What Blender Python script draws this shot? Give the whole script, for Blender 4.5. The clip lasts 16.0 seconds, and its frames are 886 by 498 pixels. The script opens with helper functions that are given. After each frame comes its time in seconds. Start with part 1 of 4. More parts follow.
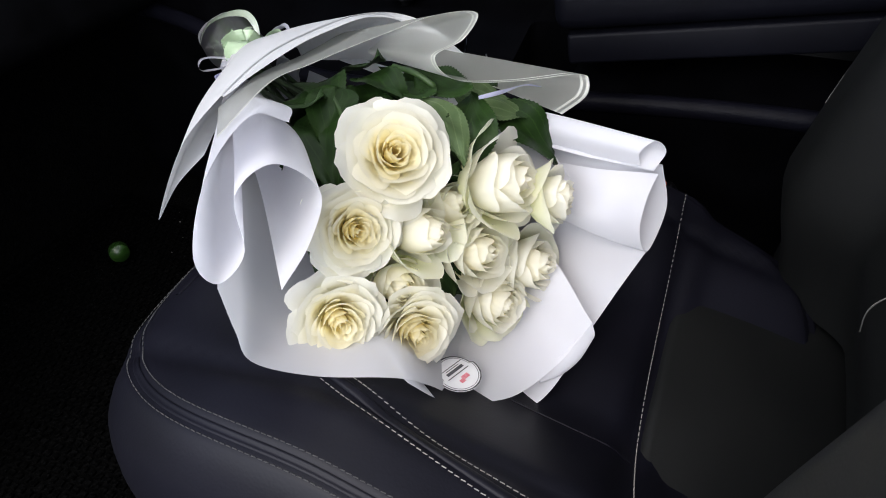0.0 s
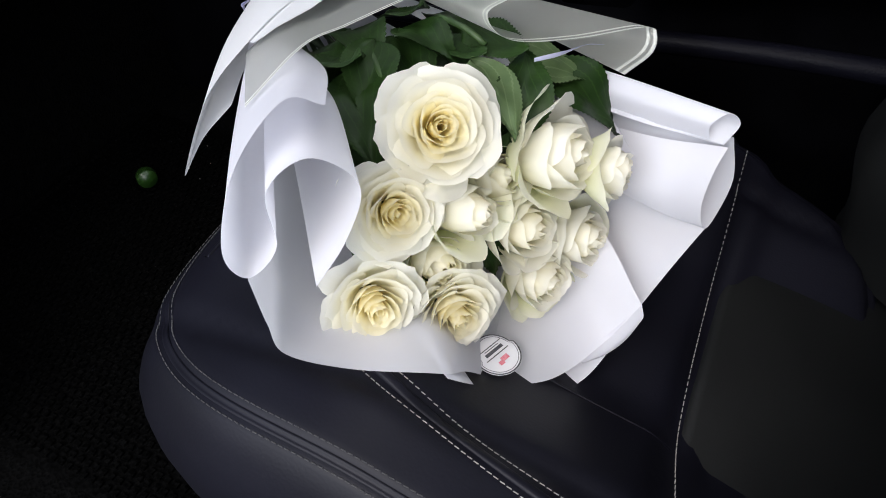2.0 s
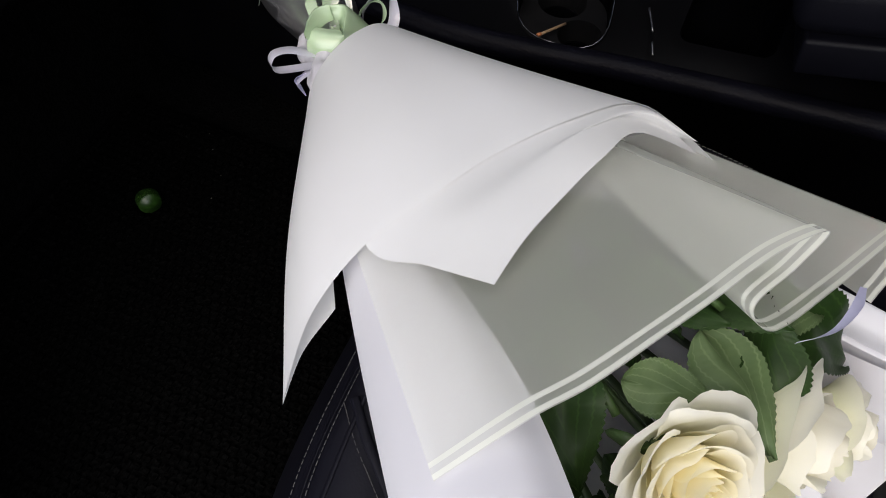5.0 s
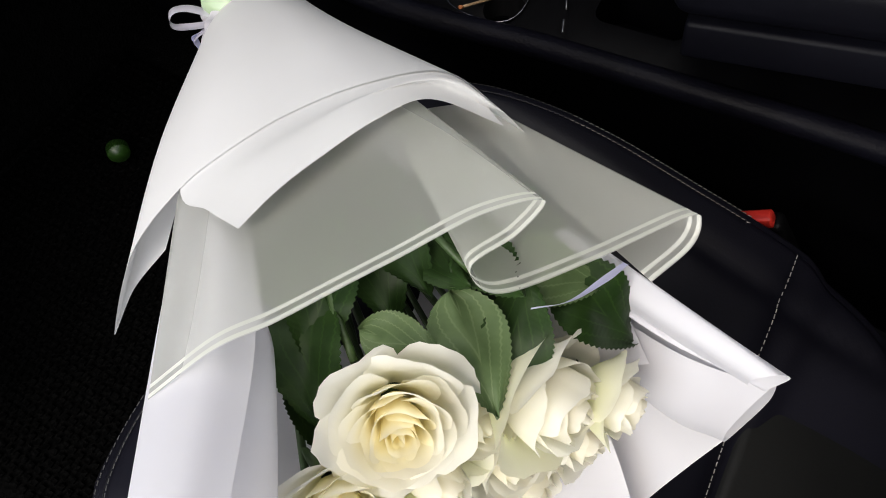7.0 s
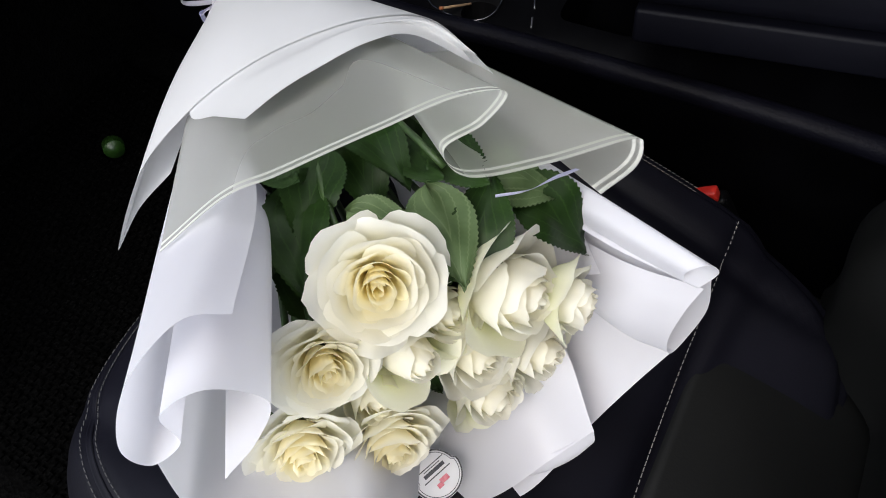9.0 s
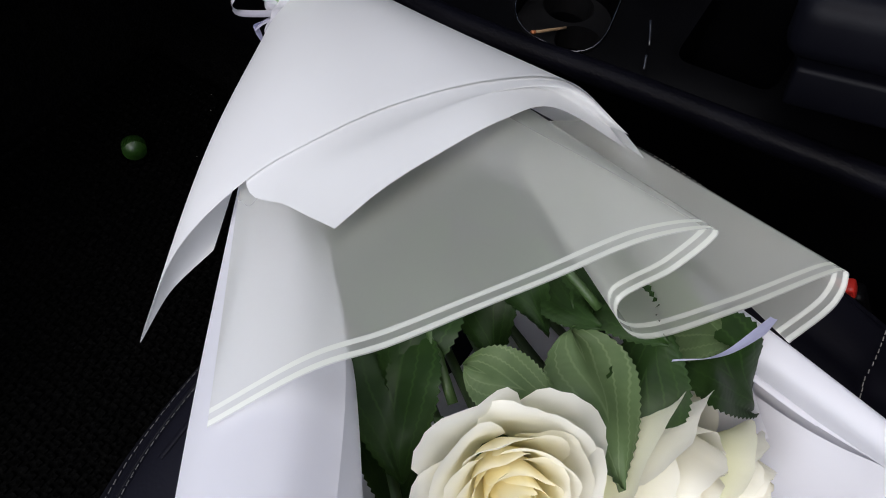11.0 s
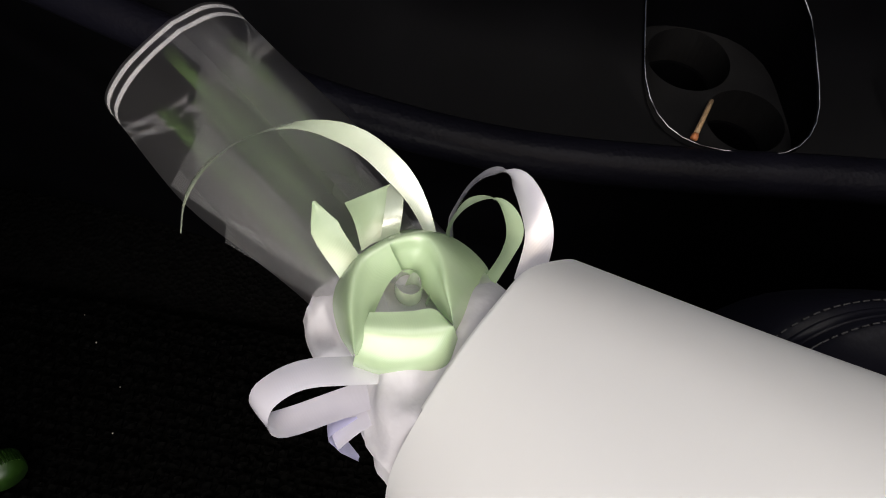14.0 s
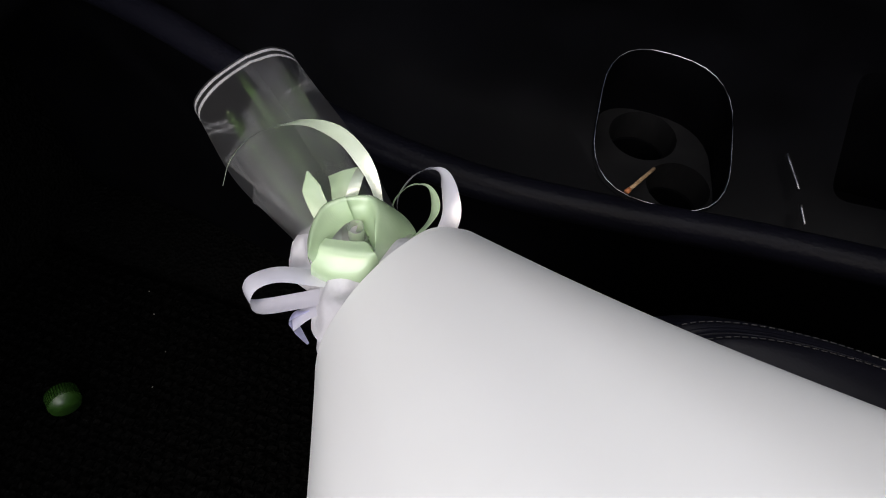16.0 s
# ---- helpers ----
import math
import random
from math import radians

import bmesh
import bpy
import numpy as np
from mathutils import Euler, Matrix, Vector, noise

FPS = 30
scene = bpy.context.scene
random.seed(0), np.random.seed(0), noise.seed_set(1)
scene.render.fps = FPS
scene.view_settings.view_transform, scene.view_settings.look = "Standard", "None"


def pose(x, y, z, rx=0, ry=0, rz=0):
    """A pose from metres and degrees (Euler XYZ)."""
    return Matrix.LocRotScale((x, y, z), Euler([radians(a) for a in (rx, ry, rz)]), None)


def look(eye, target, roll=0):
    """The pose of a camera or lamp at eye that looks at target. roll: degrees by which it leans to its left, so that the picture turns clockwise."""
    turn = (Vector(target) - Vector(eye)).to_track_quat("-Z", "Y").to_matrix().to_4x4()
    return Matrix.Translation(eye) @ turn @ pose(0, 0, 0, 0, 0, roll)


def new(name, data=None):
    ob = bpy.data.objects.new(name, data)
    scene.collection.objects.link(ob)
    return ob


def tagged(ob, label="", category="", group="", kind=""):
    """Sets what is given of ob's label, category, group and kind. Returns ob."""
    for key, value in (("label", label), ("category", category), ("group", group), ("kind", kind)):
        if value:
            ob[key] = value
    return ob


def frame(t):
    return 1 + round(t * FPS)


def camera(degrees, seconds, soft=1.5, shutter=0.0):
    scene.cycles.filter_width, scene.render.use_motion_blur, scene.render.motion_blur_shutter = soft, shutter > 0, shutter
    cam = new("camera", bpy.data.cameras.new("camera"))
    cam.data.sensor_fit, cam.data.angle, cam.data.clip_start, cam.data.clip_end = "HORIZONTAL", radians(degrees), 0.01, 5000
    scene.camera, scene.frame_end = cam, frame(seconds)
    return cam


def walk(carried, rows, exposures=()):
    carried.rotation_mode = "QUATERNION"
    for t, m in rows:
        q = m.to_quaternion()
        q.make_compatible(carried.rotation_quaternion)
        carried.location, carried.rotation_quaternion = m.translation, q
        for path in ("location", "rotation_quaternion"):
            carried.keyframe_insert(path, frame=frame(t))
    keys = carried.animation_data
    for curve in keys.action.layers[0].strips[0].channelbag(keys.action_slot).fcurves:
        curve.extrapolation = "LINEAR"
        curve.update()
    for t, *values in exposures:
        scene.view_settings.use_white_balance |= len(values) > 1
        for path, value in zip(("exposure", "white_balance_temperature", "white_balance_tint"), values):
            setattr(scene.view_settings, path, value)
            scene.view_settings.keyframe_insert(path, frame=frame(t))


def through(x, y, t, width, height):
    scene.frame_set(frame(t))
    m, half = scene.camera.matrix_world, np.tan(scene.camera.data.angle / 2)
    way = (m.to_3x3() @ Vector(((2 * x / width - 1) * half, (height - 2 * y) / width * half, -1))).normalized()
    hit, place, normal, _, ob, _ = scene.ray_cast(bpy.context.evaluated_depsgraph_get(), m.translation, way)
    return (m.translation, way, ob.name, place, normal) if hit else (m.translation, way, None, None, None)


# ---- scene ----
cam = camera(67.3, 16.0, soft=1.0)
PATH = [
    (0, (0.009, -0.026, 0.882), (-0.024, 1.534, -0.37), -2.6),
    (0.5, (-0.004, -0.049, 0.877), (-0.014, 1.539, -0.34), -2.2),
    (1, (-0.011, -0.042, 0.881), (-0.051, 1.535, -0.348), -3.2),
    (1.5, (-0.003, -0.012, 0.887), (-0.092, 1.481, -0.44), -2.2),
    (2, (-0.004, 0.038, 0.899), (-0.118, 1.399, -0.562), -3.1),
    (2.5, (-0.021, 0.084, 0.924), (-0.178, 1.402, -0.572), -2.4),
    (3, (-0.07, 0.136, 0.935), (-0.058, 1.462, -0.563), 0.2),
    (3.5, (-0.154, 0.195, 0.95), (0.006, 1.426, -0.618), 2.7),
    (4, (-0.177, 0.295, 0.964), (-0.033, 1.353, -0.727), 3.9),
    (4.2, (-0.174, 0.322, 0.969), (-0.056, 1.367, -0.733), 3.2),
    (6.3, (-0.046, 0.32, 0.962), (-0.143, 1.266, -0.797), -0.7),
    (6.5, (-0.021, 0.317, 0.968), (-0.135, 1.285, -0.778), -1.0),
    (7, (0.011, 0.307, 0.975), (-0.146, 1.252, -0.78), -4.1),
    (7.5, (0.038, 0.297, 0.971), (-0.108, 1.246, -0.784), -2.5),
    (8, (0.056, 0.278, 0.965), (-0.077, 1.278, -0.762), -1.1),
    (8.5, (0.038, 0.224, 0.968), (-0.087, 1.296, -0.716), -0.2),
    (8.7, (0.031, 0.191, 0.97), (-0.068, 1.309, -0.685), 0.7),
    (10.8, (-0.039, 0.257, 0.930), (-0.209, 1.370, -0.723), 2.1),
    (11, (-0.06, 0.317, 0.919), (-0.169, 1.384, -0.769), 4.9),
    (11.3, (-0.114, 0.379, 0.894), (-0.207, 1.299, -0.88), 6.0),
    (11.5, (-0.158, 0.441, 0.894), (-0.193, 1.212, -0.951), 5.5),
    (11.6, (-0.17, 0.465, 0.889), (-0.186, 1.199, -0.971), 6.6),
    (11.8, (-0.206, 0.506, 0.848), (-0.174, 1.304, -0.985), 4.1),
    (12, (-0.226, 0.563, 0.829), (-0.132, 1.375, -0.997), 0.8),
    (12.5, (-0.25, 0.631, 0.791), (-0.064, 1.435, -1.031), 2.5),
    (13, (-0.248, 0.658, 0.775), (0.048, 1.504, -1.013), 7.6),
    (13.5, (-0.258, 0.671, 0.771), (0.051, 1.555, -0.997), 7.0),
    (14, (-0.257, 0.674, 0.777), (0.054, 1.577, -0.981), 5.5),
    (14.5, (-0.251, 0.649, 0.783), (0.026, 1.55, -0.981), 6.1),
    (15, (-0.24, 0.618, 0.815), (-0.002, 1.66, -0.875), 5.6),
    (15.5, (-0.239, 0.584, 0.826), (-0.011, 1.675, -0.835), 6.3),
    (16, (-0.219, 0.564, 0.848), (-0.066, 1.703, -0.79), 3.9),
]
EXPOSURES = [(0.0, 0.10, 6450, 13), (2.0, 0.06, 6400, 13), (3.0, -0.10, 6400, 14), (4.2, -0.31, 6650, 15), (6.5, 0.00, 7000, 12), (8.0, 0.02, 6900, 12), (8.7, 0.0, 6650, 12), (11.0, -0.22, 6450, 14),
             (11.6, -0.46, 6800, 14), (12.0, -0.34, 7600, 10), (12.3, -0.26, 7700, 10), (13.0, -0.02, 7500, 12), (14.0, 0.12, 7350, 13), (15.0, 0.05, 7000, 13), (16.0, 0.04, 6850, 13)]
walk(cam, [(t, look(eye, target, roll)) for t, eye, target, roll in PATH], EXPOSURES)

# ---- world and light ----
world = bpy.data.worlds.new("sky")
scene.world = world
world.use_nodes = True
sky = world.node_tree.nodes.new("ShaderNodeTexSky")
sky.sky_type = "NISHITA"
sky.sun_disc = False
sky.sun_elevation = radians(50)
sky.sun_rotation = radians(200)
sky.air_density, sky.dust_density = 1.2, 3.0
bg = world.node_tree.nodes["Background"]
bg.inputs["Strength"].default_value = 0.14
world.node_tree.links.new(sky.outputs["Color"], bg.inputs["Color"])

CAR = pose(0, 0, 0, 0, 0, -24)                 # car axes: u rearward, v across to the console


def car(u, v, z):
    return CAR @ Vector((u, v, z))


sun = new("sun", bpy.data.lights.new("sun", "SUN"))
sun.data.energy, sun.data.angle, sun.data.color = 0.5, radians(25), (1, 0.97, 0.92)
sun.matrix_world = look(car(-0.5, -2.2, 4.2), car(-0.3, 0.5, 0.5))


def daylight(name, u, v, z, tu, tv, tz, sx, sy, watts, colour):
    """An area lamp at one opening of the car; the roof opening is added."""
    ob = new(name, bpy.data.lights.new(name, "AREA"))
    ob.data.shape, ob.data.size, ob.data.size_y = "RECTANGLE", sx, sy
    ob.data.energy, ob.data.color = watts, colour
    ob.matrix_world = look(car(u, v, z), car(tu, tv, tz))
    return ob


daylight("door_daylight", -0.34, -0.44, 0.98, -0.28, 0.5, 0.54, 1.15, 0.92, 13.8, (0.90, 0.95, 1.0))
# Overhead fill through a roof opening that is added, out of view.
daylight("overhead_fill", -0.28, 0.56, 1.395, -0.28, 0.58, 0.4, 0.80, 0.50, 3.4, (0.97, 0.98, 1.0))


# ---- materials ----
def nodes_of(name):
    m = bpy.data.materials.new(name)
    m.use_nodes = True
    n, l = m.node_tree.nodes, m.node_tree.links
    return m, n, l, n["Principled BSDF"]


def noise_ramp(n, l, scale, low, high, detail=4.0, coord="Object", lo=0.35, hi=0.65):
    tc = n.new("ShaderNodeTexCoord")
    nz = n.new("ShaderNodeTexNoise")
    nz.inputs["Scale"].default_value, nz.inputs["Detail"].default_value = scale, detail
    l.new(tc.outputs[coord], nz.inputs["Vector"])
    r = n.new("ShaderNodeValToRGB")
    r.color_ramp.elements[0].color, r.color_ramp.elements[1].color = (*low, 1), (*high, 1)
    r.color_ramp.elements[0].position, r.color_ramp.elements[1].position = lo, hi
    l.new(nz.outputs["Fac"], r.inputs["Fac"])
    return r.outputs["Color"], nz.outputs["Fac"], tc


def add_bump(n, l, bsdf, height, strength, dist):
    b = n.new("ShaderNodeBump")
    b.inputs["Strength"].default_value, b.inputs["Distance"].default_value = strength, dist
    l.new(height, b.inputs["Height"])
    l.new(b.outputs["Normal"], bsdf.inputs["Normal"])
    return b


def surface(name, low, high, rough, scale=30.0, bump=0.2, dist=0.0005, metal=0.0, fine=0.0, spec=0.5):
    m, n, l, p = nodes_of(name)
    col, fac, tc = noise_ramp(n, l, scale, low, high)
    l.new(col, p.inputs["Base Color"])
    p.inputs["Roughness"].default_value, p.inputs["Metallic"].default_value = rough, metal
    p.inputs["Specular IOR Level"].default_value = spec
    if fine:
        v = n.new("ShaderNodeTexVoronoi")
        v.inputs["Scale"].default_value = fine
        l.new(tc.outputs["Object"], v.inputs["Vector"])
        add_bump(n, l, p, v.outputs["Distance"], bump, dist)
    elif bump:
        add_bump(n, l, p, fac, bump, dist)
    return m


LEATHER = surface("black_leather", (0.0034, 0.0034, 0.0062), (0.0054, 0.0054, 0.0096), 0.48, 9.0, 0.16, 0.0004, fine=420.0, spec=0.18)
LEATHER_SIDE = surface("grey_leather", (0.0036, 0.0039, 0.0037), (0.0056, 0.0060, 0.0056), 0.55, 9.0, 0.14, 0.0004, fine=420.0, spec=0.26)
ARM_LEATHER = surface("armrest_leather", (0.0026, 0.0027, 0.0048), (0.0042, 0.0044, 0.0076), 0.50, 9.0, 0.16, 0.0004, fine=420.0, spec=0.12)
PLASTIC = surface("black_plastic", (0.0020, 0.0020, 0.0024), (0.0040, 0.0040, 0.0048), 0.42, 22.0, 0.25, 0.0004, fine=700.0, spec=0.10)
PLASTIC_SMOOTH = surface("soft_dark_plastic", (0.0012, 0.0012, 0.0015), (0.0022, 0.0022, 0.0028), 0.34, 16.0, 0.1, 0.0003, spec=0.028)
WELL = surface("dark_well_rubber", (0.010, 0.010, 0.011), (0.016, 0.016, 0.018), 0.35, 30.0, 0.2)
LIP = surface("padded_lip_leather", (0.0030, 0.0030, 0.0050), (0.0050, 0.0050, 0.0085), 0.38, 14.0, 0.35, 0.0006, fine=380.0, spec=0.06)
LINER = surface("dark_grey_liner", (0.004, 0.004, 0.0045), (0.007, 0.007, 0.0075), 0.6, 40.0, 0.3, spec=0.12)
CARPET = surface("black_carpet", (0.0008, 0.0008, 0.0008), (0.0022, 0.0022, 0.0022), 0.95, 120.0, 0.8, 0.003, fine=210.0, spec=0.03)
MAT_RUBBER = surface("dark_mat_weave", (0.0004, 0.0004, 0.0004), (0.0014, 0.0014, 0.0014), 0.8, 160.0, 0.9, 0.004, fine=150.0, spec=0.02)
HEADLINER = surface("grey_headliner", (0.28, 0.28, 0.27), (0.33, 0.33, 0.32), 0.95, 60.0, 0.3)
ASPHALT = surface("asphalt", (0.035, 0.035, 0.036), (0.065, 0.064, 0.062), 0.9, 40.0, 0.6, 0.004)
# Broken reflections are put into the colour as dark and bright patches.
CHROME_GLINTS = surface("chrome", (0.02, 0.02, 0.022), (0.36, 0.36, 0.38), 0.22, 70.0, 0.05, metal=1.0)
STEEL = surface("brushed_steel", (0.16, 0.16, 0.17), (0.40, 0.40, 0.42), 0.38, 40.0, 0.1, metal=1.0)
# One seat thread in three tones; the dimmer two stand in for weaker light.
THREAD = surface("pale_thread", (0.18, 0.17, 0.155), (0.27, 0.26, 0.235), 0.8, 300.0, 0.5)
THREAD_MID = surface("half_dim_thread", (0.14, 0.135, 0.12), (0.20, 0.19, 0.17), 0.8, 300.0, 0.5)
THREAD_DIM = surface("dim_thread", (0.030, 0.030, 0.030), (0.05, 0.05, 0.05), 0.8, 300.0, 0.5)
RED = surface("red_plastic", (0.42, 0.018, 0.012), (0.5, 0.026, 0.018), 0.4, 40.0, 0.1)
GREEN_CAP = surface("green_plastic", (0.009, 0.032, 0.003), (0.014, 0.044, 0.006), 0.4, 60.0, 0.1)
WHITE_BIT = surface("white_plastic", (0.7, 0.7, 0.68), (0.78, 0.78, 0.76), 0.5, 60.0, 0.1)
WOOD = surface("matchstick_wood", (0.30, 0.19, 0.10), (0.42, 0.28, 0.16), 0.7, 90.0, 0.2)
ORANGE = surface("orange_tip", (0.42, 0.14, 0.05), (0.5, 0.18, 0.07), 0.6, 90.0, 0.2)
STEM = surface("rose_stem_green", (0.02, 0.045, 0.010), (0.04, 0.08, 0.02), 0.5, 50.0, 0.3, 0.001)
GLASS_M, _n, _l, _p = nodes_of("tinted_glass")
_p.inputs["Transmission Weight"].default_value, _p.inputs["Roughness"].default_value = 1.0, 0.0
_p.inputs["Base Color"].default_value = (0.85, 0.9, 0.88, 1)


def thin(name, low, high, through, clear=0.0, rough=0.5, gloss=0.15, scale=12.0, stripes=None, bump=0.0, blur=0.0, weave=0.0):
    """Thin sheet: scatters back, lets light through, may be clear in part; stripes run along v = 1 of its map."""
    m, n, l, p = nodes_of(name)
    n.remove(p)
    out = n["Material Output"]
    col, fac, tc = noise_ramp(n, l, scale, low, high)
    d = n.new("ShaderNodeBsdfDiffuse")
    t = n.new("ShaderNodeBsdfTranslucent")
    g = n.new("ShaderNodeBsdfGlossy")
    g.inputs["Roughness"].default_value = rough
    g.inputs["Color"].default_value = (1, 1, 1, 1)
    l.new(col, d.inputs["Color"])
    l.new(col, t.inputs["Color"])
    if bump:
        b = n.new("ShaderNodeBump")
        b.inputs["Strength"].default_value, b.inputs["Distance"].default_value = bump, 0.002
        l.new(fac, b.inputs["Height"])
        for s in (d, g):
            l.new(b.outputs["Normal"], s.inputs["Normal"])
    if weave:
        wv = n.new("ShaderNodeTexWave")
        wv.bands_direction = "DIAGONAL"
        wv.inputs["Scale"].default_value, wv.inputs["Distortion"].default_value = weave, 1.0
        l.new(tc.outputs["Object"], wv.inputs["Vector"])
        b = n.new("ShaderNodeBump")
        b.inputs["Strength"].default_value, b.inputs["Distance"].default_value = 0.10, 0.0002
        l.new(wv.outputs["Fac"], b.inputs["Height"])
        for s in (d, g):
            l.new(b.outputs["Normal"], s.inputs["Normal"])
    mix1 = n.new("ShaderNodeMixShader")
    mix1.inputs["Fac"].default_value = through
    l.new(d.outputs[0], mix1.inputs[1])
    l.new(t.outputs[0], mix1.inputs[2])
    facing = n.new("ShaderNodeLayerWeight")
    cube = n.new("ShaderNodeMath")
    cube.operation, cube.inputs[1].default_value = "POWER", 3.0
    mul = n.new("ShaderNodeMath")
    mul.operation, mul.inputs[1].default_value, mul.inputs[2].default_value = "MULTIPLY_ADD", gloss * 3, gloss * 0.5
    mul.use_clamp = True
    l.new(facing.outputs["Facing"], cube.inputs[0])
    l.new(cube.outputs[0], mul.inputs[0])
    mix2 = n.new("ShaderNodeMixShader")
    l.new(mul.outputs[0], mix2.inputs["Fac"])
    l.new(mix1.outputs[0], mix2.inputs[1])
    l.new(g.outputs[0], mix2.inputs[2])
    last = mix2.outputs[0]
    if clear:
        tr = n.new("ShaderNodeBsdfTransparent")
        mix3 = n.new("ShaderNodeMixShader")
        mix3.inputs["Fac"].default_value = clear
        if stripes:
            uv = n.new("ShaderNodeTexCoord")
            sep = n.new("ShaderNodeSeparateXYZ")
            l.new(uv.outputs["UV"], sep.inputs[0])
            r = n.new("ShaderNodeValToRGB")
            r.color_ramp.interpolation = "CONSTANT"
            e = r.color_ramp.elements
            e[0].position, e[0].color = 0.0, (clear, clear, clear, 1)
            e[1].position, e[1].color = stripes[0], (0, 0, 0, 1)
            for pos, val in zip(stripes[1:], (clear, 0.0, clear)):
                q = e.new(pos)
                q.color = (val, val, val, 1)
            l.new(sep.outputs["Y"], r.inputs["Fac"])
            l.new(r.outputs["Color"], mix3.inputs["Fac"])
        seen = tr.outputs[0]
        if blur:
            rf = n.new("ShaderNodeBsdfRefraction")
            rf.inputs["IOR"].default_value, rf.inputs["Roughness"].default_value = 1.08, 0.30
            mix4 = n.new("ShaderNodeMixShader")
            mix4.inputs["Fac"].default_value = blur
            l.new(tr.outputs[0], mix4.inputs[1])
            l.new(rf.outputs[0], mix4.inputs[2])
            seen = mix4.outputs[0]
        l.new(last, mix3.inputs[1])
        l.new(seen, mix3.inputs[2])
        last = mix3.outputs[0]
    l.new(last, out.inputs["Surface"])
    return m


PAPER = thin("white_matte_paper", (0.77, 0.775, 0.82), (0.82, 0.82, 0.86), 0.45, rough=0.42, gloss=0.06, scale=7.0)
FILM_TOP = thin("milky_film", (0.76, 0.77, 0.77), (0.79, 0.80, 0.81), 0.20, clear=0.04, rough=0.4, gloss=0.08, scale=6.0)
FILM = thin("striped_translucent_film", (0.84, 0.87, 0.79), (0.88, 0.90, 0.83), 0.48, clear=0.60, rough=0.35, gloss=0.08, scale=6.0,
            stripes=(0.944, 0.960, 0.978, 0.995), blur=0.62)
CELLO_PLAIN = thin("clear_pleat_film", (0.60, 0.61, 0.63), (0.72, 0.73, 0.75), 0.25, clear=0.90, rough=0.3, gloss=0.07, scale=9.0)
CELLO = thin("clear_stem_film", (0.46, 0.46, 0.48), (0.60, 0.60, 0.63), 0.25, clear=0.95, rough=0.25, gloss=0.05, scale=9.0, blur=0.65,
             stripes=(0.950, 0.963, 0.978, 0.992))
TISSUE = thin("white_tissue", (0.62, 0.61, 0.66), (0.78, 0.77, 0.82), 0.30, clear=0.10, rough=0.5, gloss=0.05, scale=70.0, bump=1.0)
SATIN_GREEN = thin("pale_green_satin", (0.45, 0.60, 0.38), (0.54, 0.69, 0.46), 0.30, rough=0.27, gloss=0.15, scale=30.0, weave=900.0)
SATIN_PALE = thin("pale_satin_back", (0.56, 0.66, 0.50), (0.66, 0.74, 0.60), 0.25, rough=0.24, gloss=0.34, scale=30.0, weave=900.0)
SATIN_WHITE = thin("white_satin", (0.55, 0.54, 0.62), (0.64, 0.63, 0.71), 0.25, rough=0.26, gloss=0.28, scale=30.0, weave=900.0)
LILAC = thin("lilac_ribbon", (0.55, 0.55, 0.80), (0.66, 0.66, 0.88), 0.25, rough=0.35, gloss=0.15, scale=30.0, weave=900.0)


